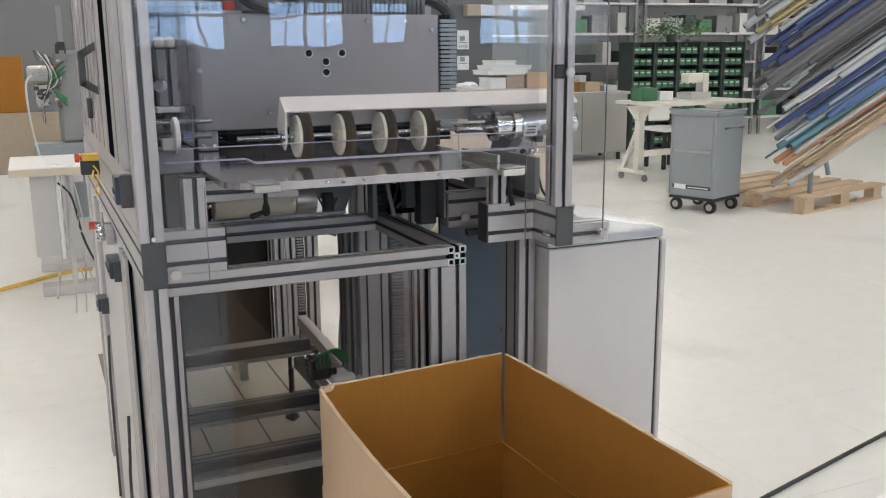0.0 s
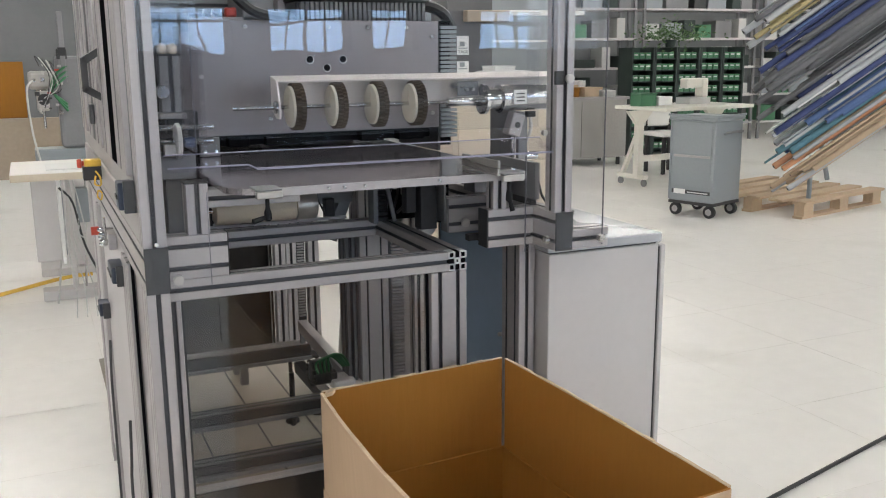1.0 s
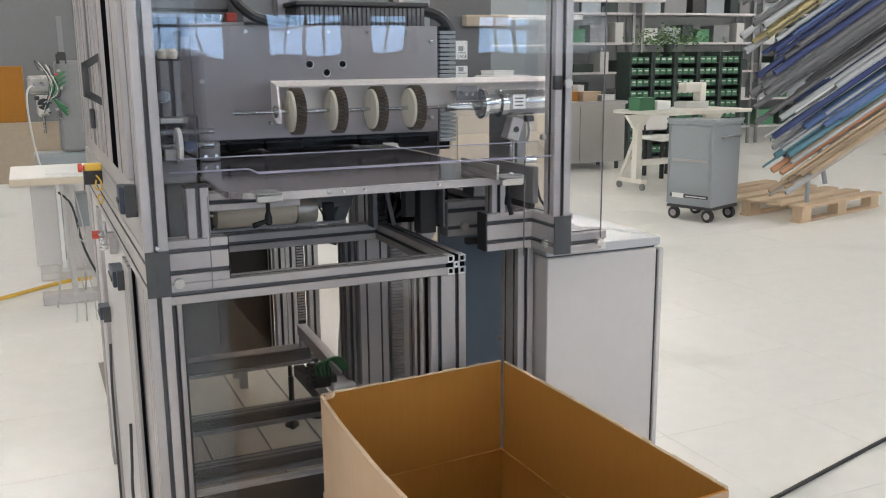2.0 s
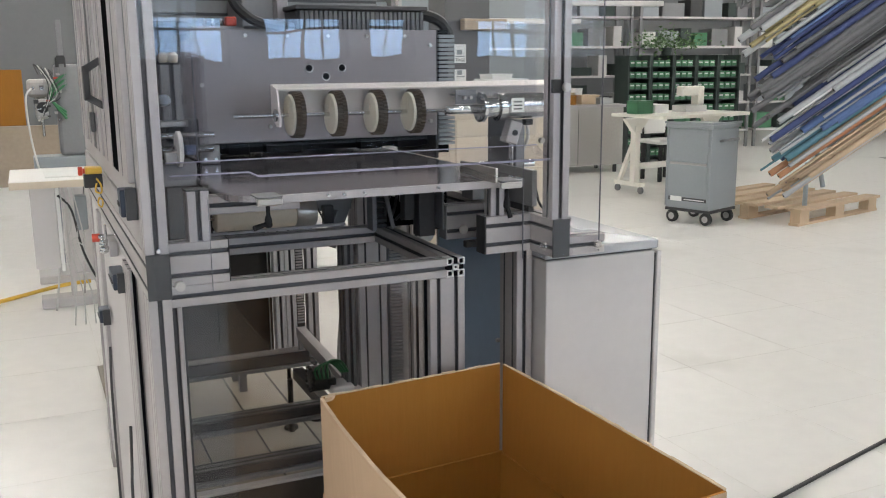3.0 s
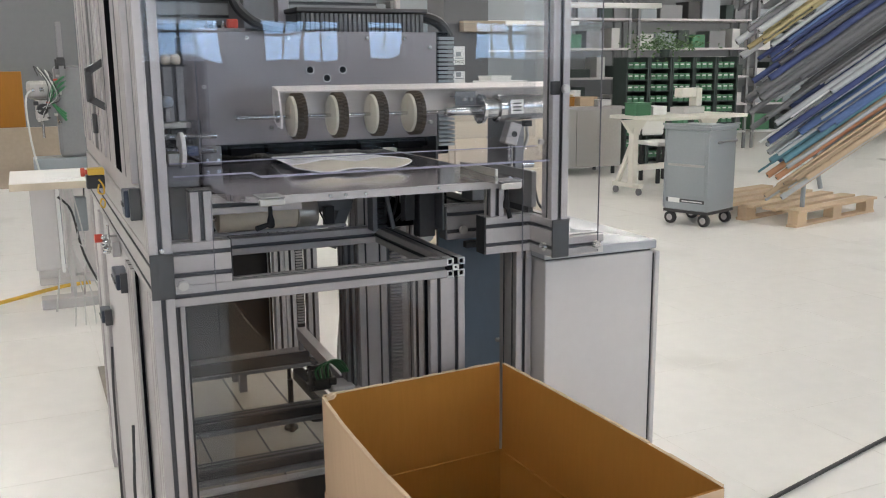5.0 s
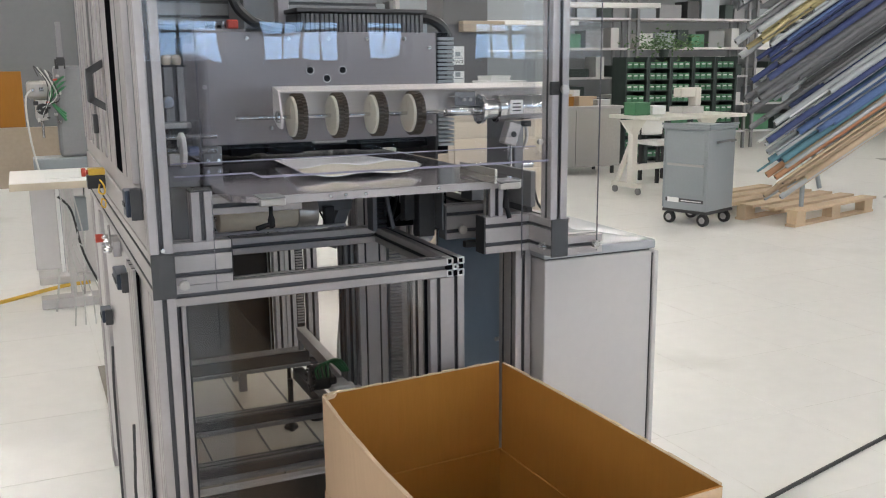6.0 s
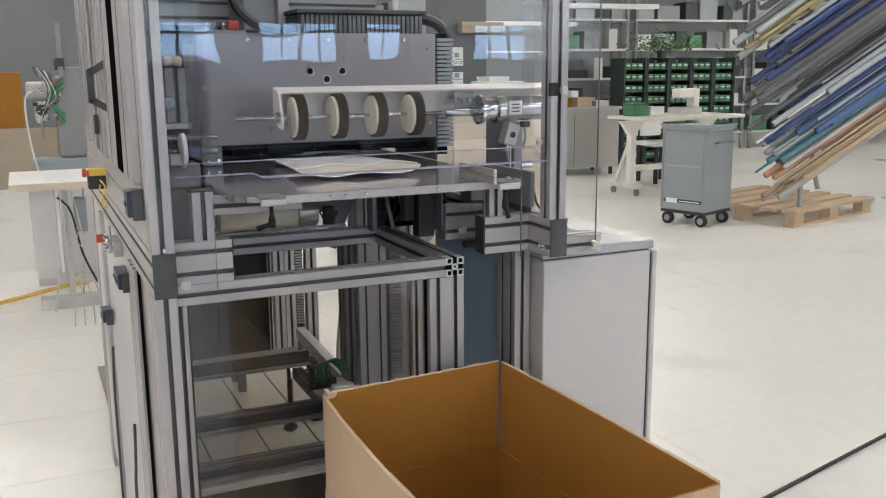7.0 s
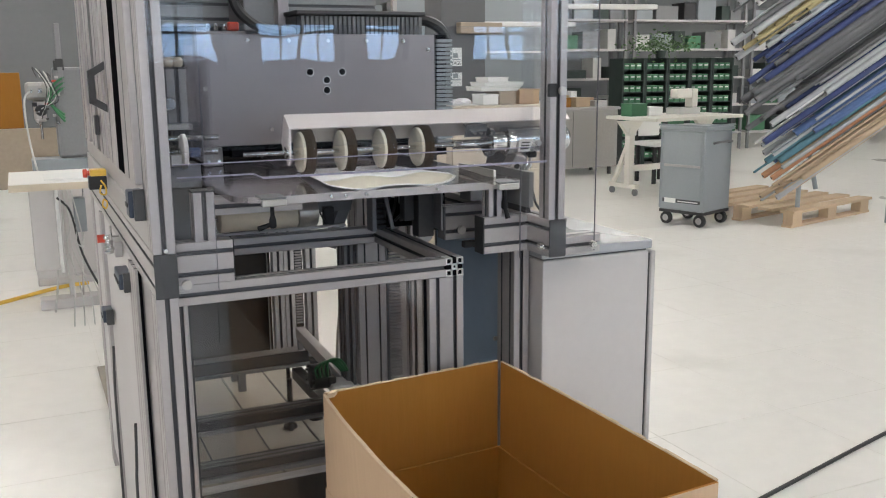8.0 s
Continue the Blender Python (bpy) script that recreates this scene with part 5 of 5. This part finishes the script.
# stool behind the table
st = thing("work_stool", "white-cushioned stool with dark legs", "stool", 6.5, 7.0, 0)
part("seat", B(-0.2, 0.2, -0.2, 0.2, 0.42, 0.47, 0.02), WHITE, st)
part("backrest", B(-0.18, 0.18, 0.17, 0.21, 0.52, 0.75, 0.02), WHITE, st)
for x in (-0.16, 0.16):
    for y in (-0.16, 0.16):
        part("leg", B(x - 0.018, x + 0.018, y - 0.018, y + 0.018, 0, 0.42), RUBBER, st)
    part("back_post", B(x - 0.012, x + 0.012, 0.17, 0.19, 0.47, 0.6), RUBBER, st)

# ---- bin racks ----
def bin_rack(x, y, w=0.33):
    rk = thing("bin_rack", "dark steel rack filled with green storage bins", "storage rack", x, y, 0, -8, group="bin racks along the hall")
    part("side", B(0, 0.02, 0, 0.4, 0, 1.42), DKGREEN, rk)
    part("side", B(w - 0.02, w, 0, 0.4, 0, 1.42), DKGREEN, rk)
    part("back", B(0.02, w - 0.02, 0.38, 0.4, 0, 1.42), DKGREEN, rk)
    for k in range(9):
        z = 0.08 + k * 0.148
        part("shelf", B(0.02, w - 0.02, 0.02, 0.38, z, z + 0.012), DKGREEN, rk)
        for j in range(3):
            bx = 0.03 + j * (w - 0.06) / 3
            b = part("bin", B(bx + 0.006, bx + (w - 0.06) / 3 - 0.006, 0.04, 0.34, z + 0.0125, z + 0.09, 0.004), GREEN, rk)
            part("label_card", B(bx + 0.02, bx + (w - 0.06) / 3 - 0.02, 0.036, 0.0395, z + 0.052, z + 0.07), CABLE_GREY, b)
    return rk


rack0 = bin_rack(7.14, 8.61)
for k in range(1, 5):
    copy_thing(rack0, pose(7.14 + k * 0.34 * math.cos(radians(-8)), 8.61 + k * 0.34 * math.sin(radians(-8)), 0, 0, 0, -8))

lp = thing("trailing_plant", "green trailing plant on top of the bin racks", "plant", 7.75, 8.62, 1.4205)
part("pot", lathe([(0, 0.06), (0.09, 0.08), (0.1, 0.08)], "Z", 16), DKGREEN, lp, smooth=True)
rng_p = random.Random(12)
lf = bmesh.new()
for k in range(420):
    c = Vector((rng_p.gauss(0, 0.26), rng_p.gauss(0, 0.07), 0.1 + abs(rng_p.gauss(0, 0.11)) - 0.35 * max(0, rng_p.gauss(-0.5, 0.5))))
    m = Matrix.Translation(c) @ pose(0, 0, 0, rng_p.uniform(0, 360), rng_p.uniform(0, 360), rng_p.uniform(0, 360))
    vs = [lf.verts.new(m @ Vector(p)) for p in ((0, -0.03, 0), (0.012, 0, 0.004), (0, 0.035, 0), (-0.012, 0, 0.004))]
    lf.faces.new((vs[0], vs[1], vs[2])), lf.faces.new((vs[0], vs[2], vs[3]))
tagged(part("leaves", lf, LEAF, lp, "small green leaves"), kind="stuff")

# ---- stainless bench and glazed partition ----
sb = thing("steel_bench", "stainless steel bench cabinet with loose items on top", "bench", 5.28, 7.9, 0, -3)
part("body", B(0, 1.25, 0, 0.6, 0.1, 0.80, 0.006), BENCH, sb)
part("door_seam", B(0.62, 0.626, -0.002, -0.0005, 0.12, 0.78), DARK, sb)
part("worktop", B(-0.02, 1.27, -0.03, 0.62, 0.80, 0.835, 0.006), ALU, sb)
for x in (0.06, 1.19):
    for y in (0.08, 0.52):
        part("leg", R((x, y, 0), (x, y, 0.1), 0.025), DARK, sb)
for k, (x, w, h, m, nm, lb) in enumerate(((0.1, 0.2, 0.07, PAPER, "paper_bundle", "white paper bundle on the bench"), (0.4, 0.25, 0.10, CARD, "carton", "small brown carton on the bench"),
                                          (0.72, 0.2, 0.10, WOOD, "crate", "pale wooden crate on the bench"), (0.98, 0.18, 0.06, CABLE_GREY, "tray", "grey plastic tray on the bench"))):
    it = thing(nm, lb, nm.replace("_", " "), 5.28 + x, 8.0 - x * 0.05, 0.8355, -3)
    part("body", B(0, w, 0, 0.22, 0, h, 0.005), m, it)
    part("lid", B(-0.004, w + 0.004, -0.004, 0.224, h, h + 0.012, 0.003), m, it)

rng_b = random.Random(8)
for k in range(9):
    x = 0.05 + 0.13 * k
    w, h = rng_b.uniform(0.07, 0.16), rng_b.uniform(0.05, 0.2)
    nm, m, lb = (("carton", CARD_OUT, "small brown carton at the back of the bench"), ("crate", WOOD, "small wooden crate at the back of the bench"),
                 ("white_tray", PAPER, "white plastic tray at the back of the bench"), ("parts_case", DARK, "dark parts case at the back of the bench"))[k % 4]
    it = thing(nm, lb, nm.replace("_", " "), 5.28 + x, 8.30 - x * 0.05, 0.8355, -3)
    part("body", B(0, w, 0, 0.14, 0, h, 0.004), m, it)
    part("rim", B(-0.003, w + 0.003, -0.003, 0.143, h, h + 0.01, 0.002), m, it)

fc = thing("filing_cabinet", "beige steel cabinet behind the machine", "cabinet", 1.72, 2.5, 0)
part("body", B(0, 0.62, 0, 0.45, 0.0, 1.15, 0.006), BEIGE, fc)
part("drawer_front", B(0.03, 0.59, -0.012, -0.001, 0.85, 1.07, 0.003), BEIGE, fc)
part("drawer_front", B(0.03, 0.59, -0.012, -0.001, 0.45, 0.82, 0.003), BEIGE, fc)
part("handle", B(0.2, 0.36, -0.022, -0.0125, 0.985, 0.997, 0.002), ALU, fc)

def loose_box(name, label, x0, x1, y0, depth, z0, z1, m, lid=True):
    it = thing(name, label, name.replace("_", " "), x0, y0, z0)
    part("body", B(0, x1 - x0, 0, depth, 0, z1 - z0 - (0.008 if lid else 0), 0.003), m, it)
    if lid:
        part("lid", B(-0.003, x1 - x0 + 0.003, -0.003, depth + 0.003, z1 - z0 - 0.0078, z1 - z0, 0.002), m, it)
    return it


loose_box("white_box", "small white box on the beige cabinet", 1.945, 2.035, 2.54, 0.12, 1.1505, 1.205, PAPER)
loose_box("carton", "brown carton on the beige cabinet", 2.155, 2.275, 2.54, 0.16, 1.1505, 1.226, CARD_OUT)
loose_box("carton", "dark brown carton under flat white boxes", 2.045, 2.145, 2.55, 0.16, 1.1505, 1.218, TAN)
loose_box("flat_box", "flat white box at the bottom of a stack", 1.94, 2.165, 2.55, 0.17, 1.2185, 1.242, WHITE)
loose_box("flat_box", "flat white box shifted on a stack", 1.965, 2.19, 2.56, 0.16, 1.2425, 1.264, PAPER)
loose_box("flat_box", "small flat white box on top of a stack", 1.985, 2.10, 2.56, 0.14, 1.2645, 1.289, WHITE)
fb = thing("fabric_bundle", "crumpled white fabric on a paper sheet", "fabric", 1.80, 2.56, 1.1505)
bm = bmesh.new()
bmesh.ops.create_icosphere(bm, subdivisions=3, radius=0.5)
for v in bm.verts:
    k = 1 + 0.35 * noise.noise(v.co * 4)
    v.co = Vector((v.co.x * 0.11 * k + 0.06, v.co.y * 0.1 * k + 0.06, max(0.0, v.co.z + 0.3) * 0.035 * k + 0.0062))
part("cloth", bm, CLOTH, fb, smooth=True)
part("sheet", B(-0.01, 0.135, 0.0, 0.13, 0.0, 0.006), PAPER, fb)
hb = thing("hanging_batten", "long white lamp batten hanging over the benches", "lamp batten", 3.85, 6.6, 1.72, -6)
part("batten", B(0, 1.15, -0.05, 0.05, 0, 0.045, 0.006), WHITE, hb)
for x in (0.1, 1.05):
    part("hanger", R((x, 0, 0.045), (x, 0, H - 1.72), 0.005, 8), ALU_DULL, hb)
copy_thing(hb, pose(4.35, 6.0, 1.86, 0, 0, -10))

col = thing("steel_column", "dark steel column with two white notices", "column", 2.0, 3.05, 0)
part("shaft", B(-0.05, 0.22, 0, 0.22, 0, H), GAITER, col)
for z0, z1 in ((1.345, 1.445), (1.235, 1.31)):
    nt = part("notice", B(0.005, 0.075, -0.003, -0.0005, z0, z1), PAPER, col, "white paper notice")
    part("text_bar", B(0.015, 0.065, -0.0045, -0.0032, z0 + 0.033, z0 + 0.038), CARTGREY, nt)
    if z0 > 1.3:
        tx = bpy.data.curves.new("lettering", "FONT")
        tx.body, tx.size, tx.extrude = "TAGE", 0.024, 0.0003
        to = new("lettering", tx)
        to.parent, to.matrix_local = nt, pose(0.010, -0.0040, z0 + 0.008, 90)
        tx.materials.append(BLACK)
    part("picture_bar", B(0.02, 0.05, -0.0045, -0.0032, z0 + 0.045, z0 + 0.07), CARTGREY, nt)
part("signal_box", B(0.04, 0.30, -0.06, -0.001, 1.52, 1.58, 0.005), TAN, col, "wooden crate board")

gp = thing("office_partition", "pale grey office partition with smooth panels", "partition", 4.0, 8.9, 0)
part("lower_panel", B(0, 2.4, 0, 0.08, 0, 1.0), CARTGREY, gp)
part("upper_panel", B(0.051, 2.349, 0.03, 0.05, 1.05, 2.349), CARTGREY, gp)
part("cover_strip", B(0.051, 2.349, 0.0, 0.0295, 1.50, 1.52), WHITE, gp, "thin white cover strip")
for x in (0, 2.35):
    part("mullion", B(x, x + 0.05, 0.0, 0.08, 1.0, 2.35), ALU, gp)
part("head_rail", B(0, 2.4, 0, 0.08, 2.35, 2.42), ALU, gp)
part("mid_rail", B(0.051, 2.349, 0.01, 0.07, 1.0, 1.05), ALU, gp)

# ---- shelving with long stock at the far side ----
def stock_shelf(x, y, rz=-6):
    sh_ = thing("stock_shelf", "tall grey shelf with white boxed stock", "shelf", x, y, 0, rz, group="stock shelves")
    rng = random.Random(5)
    for px in (0, 1.96):
        for py in (0, 0.46):
            part("upright", B(px, px + 0.04, py, py + 0.04, 0, 3.0), ALU_DULL, sh_)
    for k in range(7):
        z = 0.25 + k * 0.43
        part("board", B(0, 2.0, 0, 0.5, z, z + 0.03), CABINET, sh_)
        xx = 0.08
        while xx < 1.8:
            w, h = rng.uniform(0.12, 0.4), rng.uniform(0.08, 0.3)
            part("carton", B(xx, min(xx + w, 1.92), 0.06, 0.42, z + 0.031, z + 0.031 + h), rng.choice((CABLE_GREY, CARTGREY, ALU_DULL, DKGREEN, DKGREEN, DARK, GREEN)), sh_)
            xx += w + rng.uniform(0.02, 0.15)
    return sh_


shelf0 = stock_shelf(6.2, 10.2)
for k, (x, y) in enumerate(((8.3, 9.98), (10.4, 9.76), (12.5, 9.54), (4.1, 10.4))):
    copy_thing(shelf0, pose(x, y, 0, 0, 0, -6))

# ---- pallet with slanting tubes that stand in for blurred colour streaks ----
pal = thing("wooden_pallet", "raw wooden pallet on the floor", "pallet", 5.55, 3.95, 0, 14)
for k in range(6):
    part("deck_board", B(0, 1.3, k * 0.21, k * 0.21 + 0.13, 0.12, 0.142), WOOD, pal)
for y in (0.02, 0.5, 1.04):
    part("runner", B(0.0, 1.3, y, y + 0.09, 0.0, 0.022), WOOD, pal)
    for x in (0.02, 0.58, 1.14):
        part("block", B(x, x + 0.14, y, y + 0.09, 0.0225, 0.1195), WOOD, pal)
D = Vector((0.745, -0.335, 0.577)).normalized()       # along a tube
P = Vector((-0.527, 0.237, 0.816)).normalized()       # from tube to tube up the stand
root = Vector((5.42, 4.0, 0.26))
back = Vector((0.41, 0.91, 0))
BANDS = [(0.10, ("tan", "tan", "grey")), (0.20, ("orange", "tan", "grey")), (0.42, ("teal", "blue", "blue", "grey")), (0.58, ("blue", "grey", "navy", "white")),
         (0.88, ("charcoal", "charcoal", "grey", "charcoal")), (1.05, ("navy", "blue", "charcoal")), (1.22, ("ochre", "ochre", "grey")), (1.6, ("grey", "white", "charcoal", "grey")), (2.4, ("white", "grey", "white"))]
rng = random.Random(21)
# added stand that carries the streak tubes
stand = thing("roll_stand", "added grey steel stand under the streak tubes", "stand")
# thin rods invented to look like streaks of blurred colour
for k in range(230):
    h = 2.2 * rng.random() ** 1.35
    cname = rng.choice(next(c for lim, c in BANDS if h <= lim or lim == 2.4))
    r = rng.uniform(0.008, 0.03)
    base = root + P * h + D * (0.36 * h + rng.uniform(-0.12, 0.6)) + back * (0.035 * (k % 6))
    tip = base + D * rng.uniform(1.2, 2.4)
    rl = thing("textile_tube", f"{cname} tube standing in for a streak of blurred colour", "textile tube", group="textile tubes")
    part("cloth", R(base, tip, r, 14, r * rng.uniform(0.85, 1.0)), TUBE_TONES[cname], rl, smooth=True)
    part("core", R(base - D * 0.006, tip + D * 0.006, r * 0.4, 8), DARK, rl)
for d in (0.35, 1.3):
    q = root + D * d + back * 0.25
    part("slanting_rail", R(q - P * 0.2, q + P * 2.1 + D * 0.9, 0.02, 10), CARTGREY, stand)
    e = q + P * 0.05
    part("prop", R((e.x, e.y, 0), e, 0.02, 10), CARTGREY, stand)

fl_cable = tagged(part("floor_cable", tube([(1.60, 0.325, 0.008), (1.95, 0.415, 0.008), (2.25, 0.492, 0.008), (2.56, 0.57, 0.008), (3.1, 0.70, 0.008)], 0.007), BLACK, smooth=True),
                  "thick black cable lying on the floor", "cable")

# ---- left background ----
ws = thing("sewing_station", "white-topped sewing station with a grey drive cabinet", "work table", -0.27, 3.4, 0)
part("tabletop", B(0, 0.75, 0, 0.62, 0.745, 0.785, 0.006), WHITE, ws)
part("edge_band", B(0, 0.75, -0.006, -0.0005, 0.745, 0.78), BEIGE, ws)
part("drive_cabinet", B(0.09, 0.21, 0.06, 0.5, 0.32, 0.744, 0.006), CABINET, ws)
for x in (0.26, 0.62):
    part("leg", B(x, x + 0.03, 0.53, 0.59, 0.06, 0.744, 0.004), CABINET, ws)
part("foot_bar", B(0.10, 0.75, 0.50, 0.62, 0.0, 0.06, 0.006), CABINET, ws)
part("pedal_rod", R((0.33, 0.55, 0.06), (0.36, 0.22, 0.744), 0.006, 8), CHROME, ws)
part("knee_box", B(0.30, 0.36, 0.12, 0.2, 0.50, 0.68, 0.006), CARTGREY, ws)
part("cable_strip", B(0.212, 0.228, 0.06, 0.08, 0.30, 0.74, 0.003), PAPER, ws, "pale cable strip")
for k in range(4):
    part("cable", tube([(0.23 + 0.02 * k, 0.05, 0.735), (0.24 + 0.03 * k, 0.03, 0.60 - 0.05 * k), (0.23 + 0.02 * k, 0.02, 0.45), (0.26 + 0.04 * k, 0.02, 0.20), (0.25 + 0.05 * k, 0.0, 0.02)], 0.0035, 6), CABLE_GREY, ws, smooth=True)
part("cable", tube([(0.22, 0.05, 0.70), (0.28, 0.04, 0.62), (0.32, 0.03, 0.40), (0.40, 0.02, 0.2), (0.45, 0.0, 0.12)], 0.006), BLACK, ws, smooth=True)
pp = thing("paper_sheet", "white paper sheet on the table", "paper", -0.1, 3.5, 0.7855)
part("sheet", B(0, 0.21, 0, 0.29, 0, 0.004), PAPER, pp)

sm = thing("sewing_machine", "grey industrial sewing machine with green hoses", "sewing machine", -0.12, 4.55, 0)
part("stand", B(0.12, 0.42, 0.05, 0.35, 0.05, 0.719, 0.01), CABINET, sm)
part("foot_plate", B(-0.05, 0.5, 0, 0.4, 0.0, 0.049, 0.008), CABINET, sm)
part("bed", B(-0.02, 0.5, 0.0, 0.2, 0.72, 0.80, 0.01), CARTGREY, sm)
part("pillar", B(0.14, 0.34, 0.02, 0.2, 0.80, 1.36, 0.02), ALU_DULL, sm)
part("arm", B(-0.02, 0.139, 0.04, 0.18, 1.16, 1.27, 0.02), BENCH, sm)
part("head", B(0.02, 0.09, 0.03, 0.19, 1.03, 1.159, 0.012), STEEL, sm)
part("needle_bar", R((0.055, 0.1, 0.92), (0.055, 0.1, 1.03), 0.008), CHROME, sm)
rng_s = random.Random(4)
for k in range(16):
    x, z = rng_s.uniform(0.0, 0.16), rng_s.uniform(0.98, 1.34)
    w, h = rng_s.uniform(0.008, 0.03), rng_s.uniform(0.008, 0.03)
    part("fitting", B(x, x + w, -0.012 - 0.002 * k, 0.012 - 0.002 * k, z, z + h, 0.002), (CHROME, BLACK, ALU, STEEL, RED, CHROME)[k % 6], sm)
for k in range(5):
    part("air_line", tube([(0.05 + 0.02 * k, -0.03, 1.30), (0.03 + 0.02 * k, -0.06, 1.36 - 0.01 * k), (0.10 + 0.015 * k, -0.05, 1.24 - 0.02 * k), (0.06, -0.04, 1.05 + 0.02 * k)], 0.003, 6), CABLE_GREY if k % 2 else BLACK, sm, smooth=True)
part("mast", B(0.17, 0.20, -0.02, -0.005, 1.2, 1.62, 0.002), ALU_DULL, sm)
part("mast_box", B(0.16, 0.205, -0.03, -0.0205, 1.36, 1.41, 0.002), BLACK, sm)
part("dial", lathe([(0.0, 0.03), (0.012, 0.035), (0.028, 0.035)], "Y", 20, (0.06, -0.005, 1.10)), BLACK, sm)
for k in range(3):
    part("hose", tube([(0.20, -0.01, 1.30 - 0.03 * k), (0.13, -0.04, 1.24 - 0.03 * k), (0.11, -0.03, 1.15), (0.19, -0.01, 1.07 - 0.02 * k)], 0.008), CABLE_GREEN, sm, "green hose", smooth=True)
part("switch_box", B(0.15, 0.21, -0.004, 0.019, 1.34, 1.40, 0.003), BLACK, sm)
part("hose", tube([(0.02, 0.02, 1.22), (-0.03, 0.0, 1.16), (-0.02, -0.05, 0.9), (0.03, -0.3, 0.6), (0.06, -0.5, 0.25), (0.02, -0.9, 0.05)], 0.006), CABLE_GREY, sm, smooth=True)

lw = thing("low_screen", "tan wooden screen board behind the station", "screen", -1.6, 5.2, 0)
part("board", B(0, 1.75, 0, 0.04, 0.55, 0.955), TAN, lw)
for x in (0.1, 1.6):
    part("leg", B(x, x + 0.05, 0.0, 0.04, 0, 0.549), CARTGREY, lw)
lc = thing("carton", "tall brown carton on a shelf board", "carton", -0.9, 5.3, 0.9555)
part("body", B(0, 0.74, -0.06, 0.3, 0.0, 0.37, 0.004), CARD, lc)
part("tape", B(0.34, 0.40, -0.0615, -0.0605, 0.0, 0.37), BEIGE, lc)

fl = tagged(part("yellow_hose", tube([(-1.2, 3.55, 0.02), (-0.75, 3.83, 0.02), (-0.33, 4.17, 0.02), (-0.14, 4.33, 0.02), (0.0, 4.42, 0.02), (0.12, 4.44, 0.02)], 0.012), YELLOW, smooth=True),
            "yellow air hose lying on the floor", "hose")


# ---- what moves ----
def motions():
    swing = [(0.0, 25), (0.1, 21), (0.2, 14), (0.3, 8.5), (0.4, 4), (0.5, 1), (0.6, 0), (4.0, 0), (7.55, 0), (7.6, 1), (7.7, 7), (7.8, 15.5), (7.9, 22.5), (8.0, 25)]
    walk(arm, [(t, pose(*PIV, a)) for t, a in swing])
    turns = [(0.0, 0), (0.1, 50), (0.2, 100), (0.3, 135), (0.4, 150), (0.5, 155), (1.0, 155), (4.0, 155), (6.6, 155)]
    a = 155
    for k in range(14):
        a += min(82, 24 + 20 * k)
        turns.append((6.7 + 0.1 * k, a))
    for k, w in enumerate(wheels):
        x = (0.352, 0.441, 0.531, 0.619)[k]
        walk(w, [(t, pose(x, AY, AZ, -r - 5 * k)) for t, r in turns])
    z = 1.1168
    up = z + 0.006
    way = [(0.0, 0.68, 0.90, up), (2.8, 0.68, 0.88, up), (3.2, 0.67, 0.73, up), (3.5, 0.66, 0.63, up), (4.0, 0.625, 0.49, up), (4.5, 0.602, 0.37, up), (4.8, 0.596, 0.31, up), (5.3, 0.586, 0.235, up),
           (5.8, 0.581, 0.198, up), (6.2, 0.58, 0.195, up), (7.7, 0.58, 0.195, up), (7.8, 0.583, 0.19, z + 0.004), (7.9, 0.592, 0.135, z), (8.0, 0.585, 0.028, z)]
    walk(pad, [(t, pose(x, y, h)) for t, x, y, h in way])
    follow = [(0.0, 0.68, 1.24), (6.3, 0.68, 1.22), (6.7, 0.67, 0.86), (7.0, 0.655, 0.69), (7.6, 0.652, 0.66), (8.0, 0.65, 0.645)]
    walk(pad2, [(t, pose(x, y, up)) for t, x, y in follow])
    lift = [(0.0, 0.05), (5.95, 0.05), (6.05, 0.014), (6.15, 0.0), (6.82, 0.0), (6.92, 0.03), (7.0, 0.05), (8.0, 0.05)]
    walk(foot, [(t, pose(0.524, 0.625, 1.119 + h)) for t, h in lift])
    walk(off, [(0.0, pose(0.40, 0.42, 1.075)), (6.3, pose(0.40, 0.42, 1.075)), (6.4, pose(0.40, 0.38, 1.062, 10)), (6.5, pose(0.37, 0.30, 0.975, 82, 0, 0)), (6.6, pose(0.375, 0.29, 0.755, 90, 0, 0)),
               (6.7, pose(0.40, 0.25, 0.35, 60, -10, 20)), (6.8, pose(0.44, 0.22, 0.003, 0, 0, 30)), (8.0, pose(0.44, 0.22, 0.003, 0, 0, 30))])


motions()
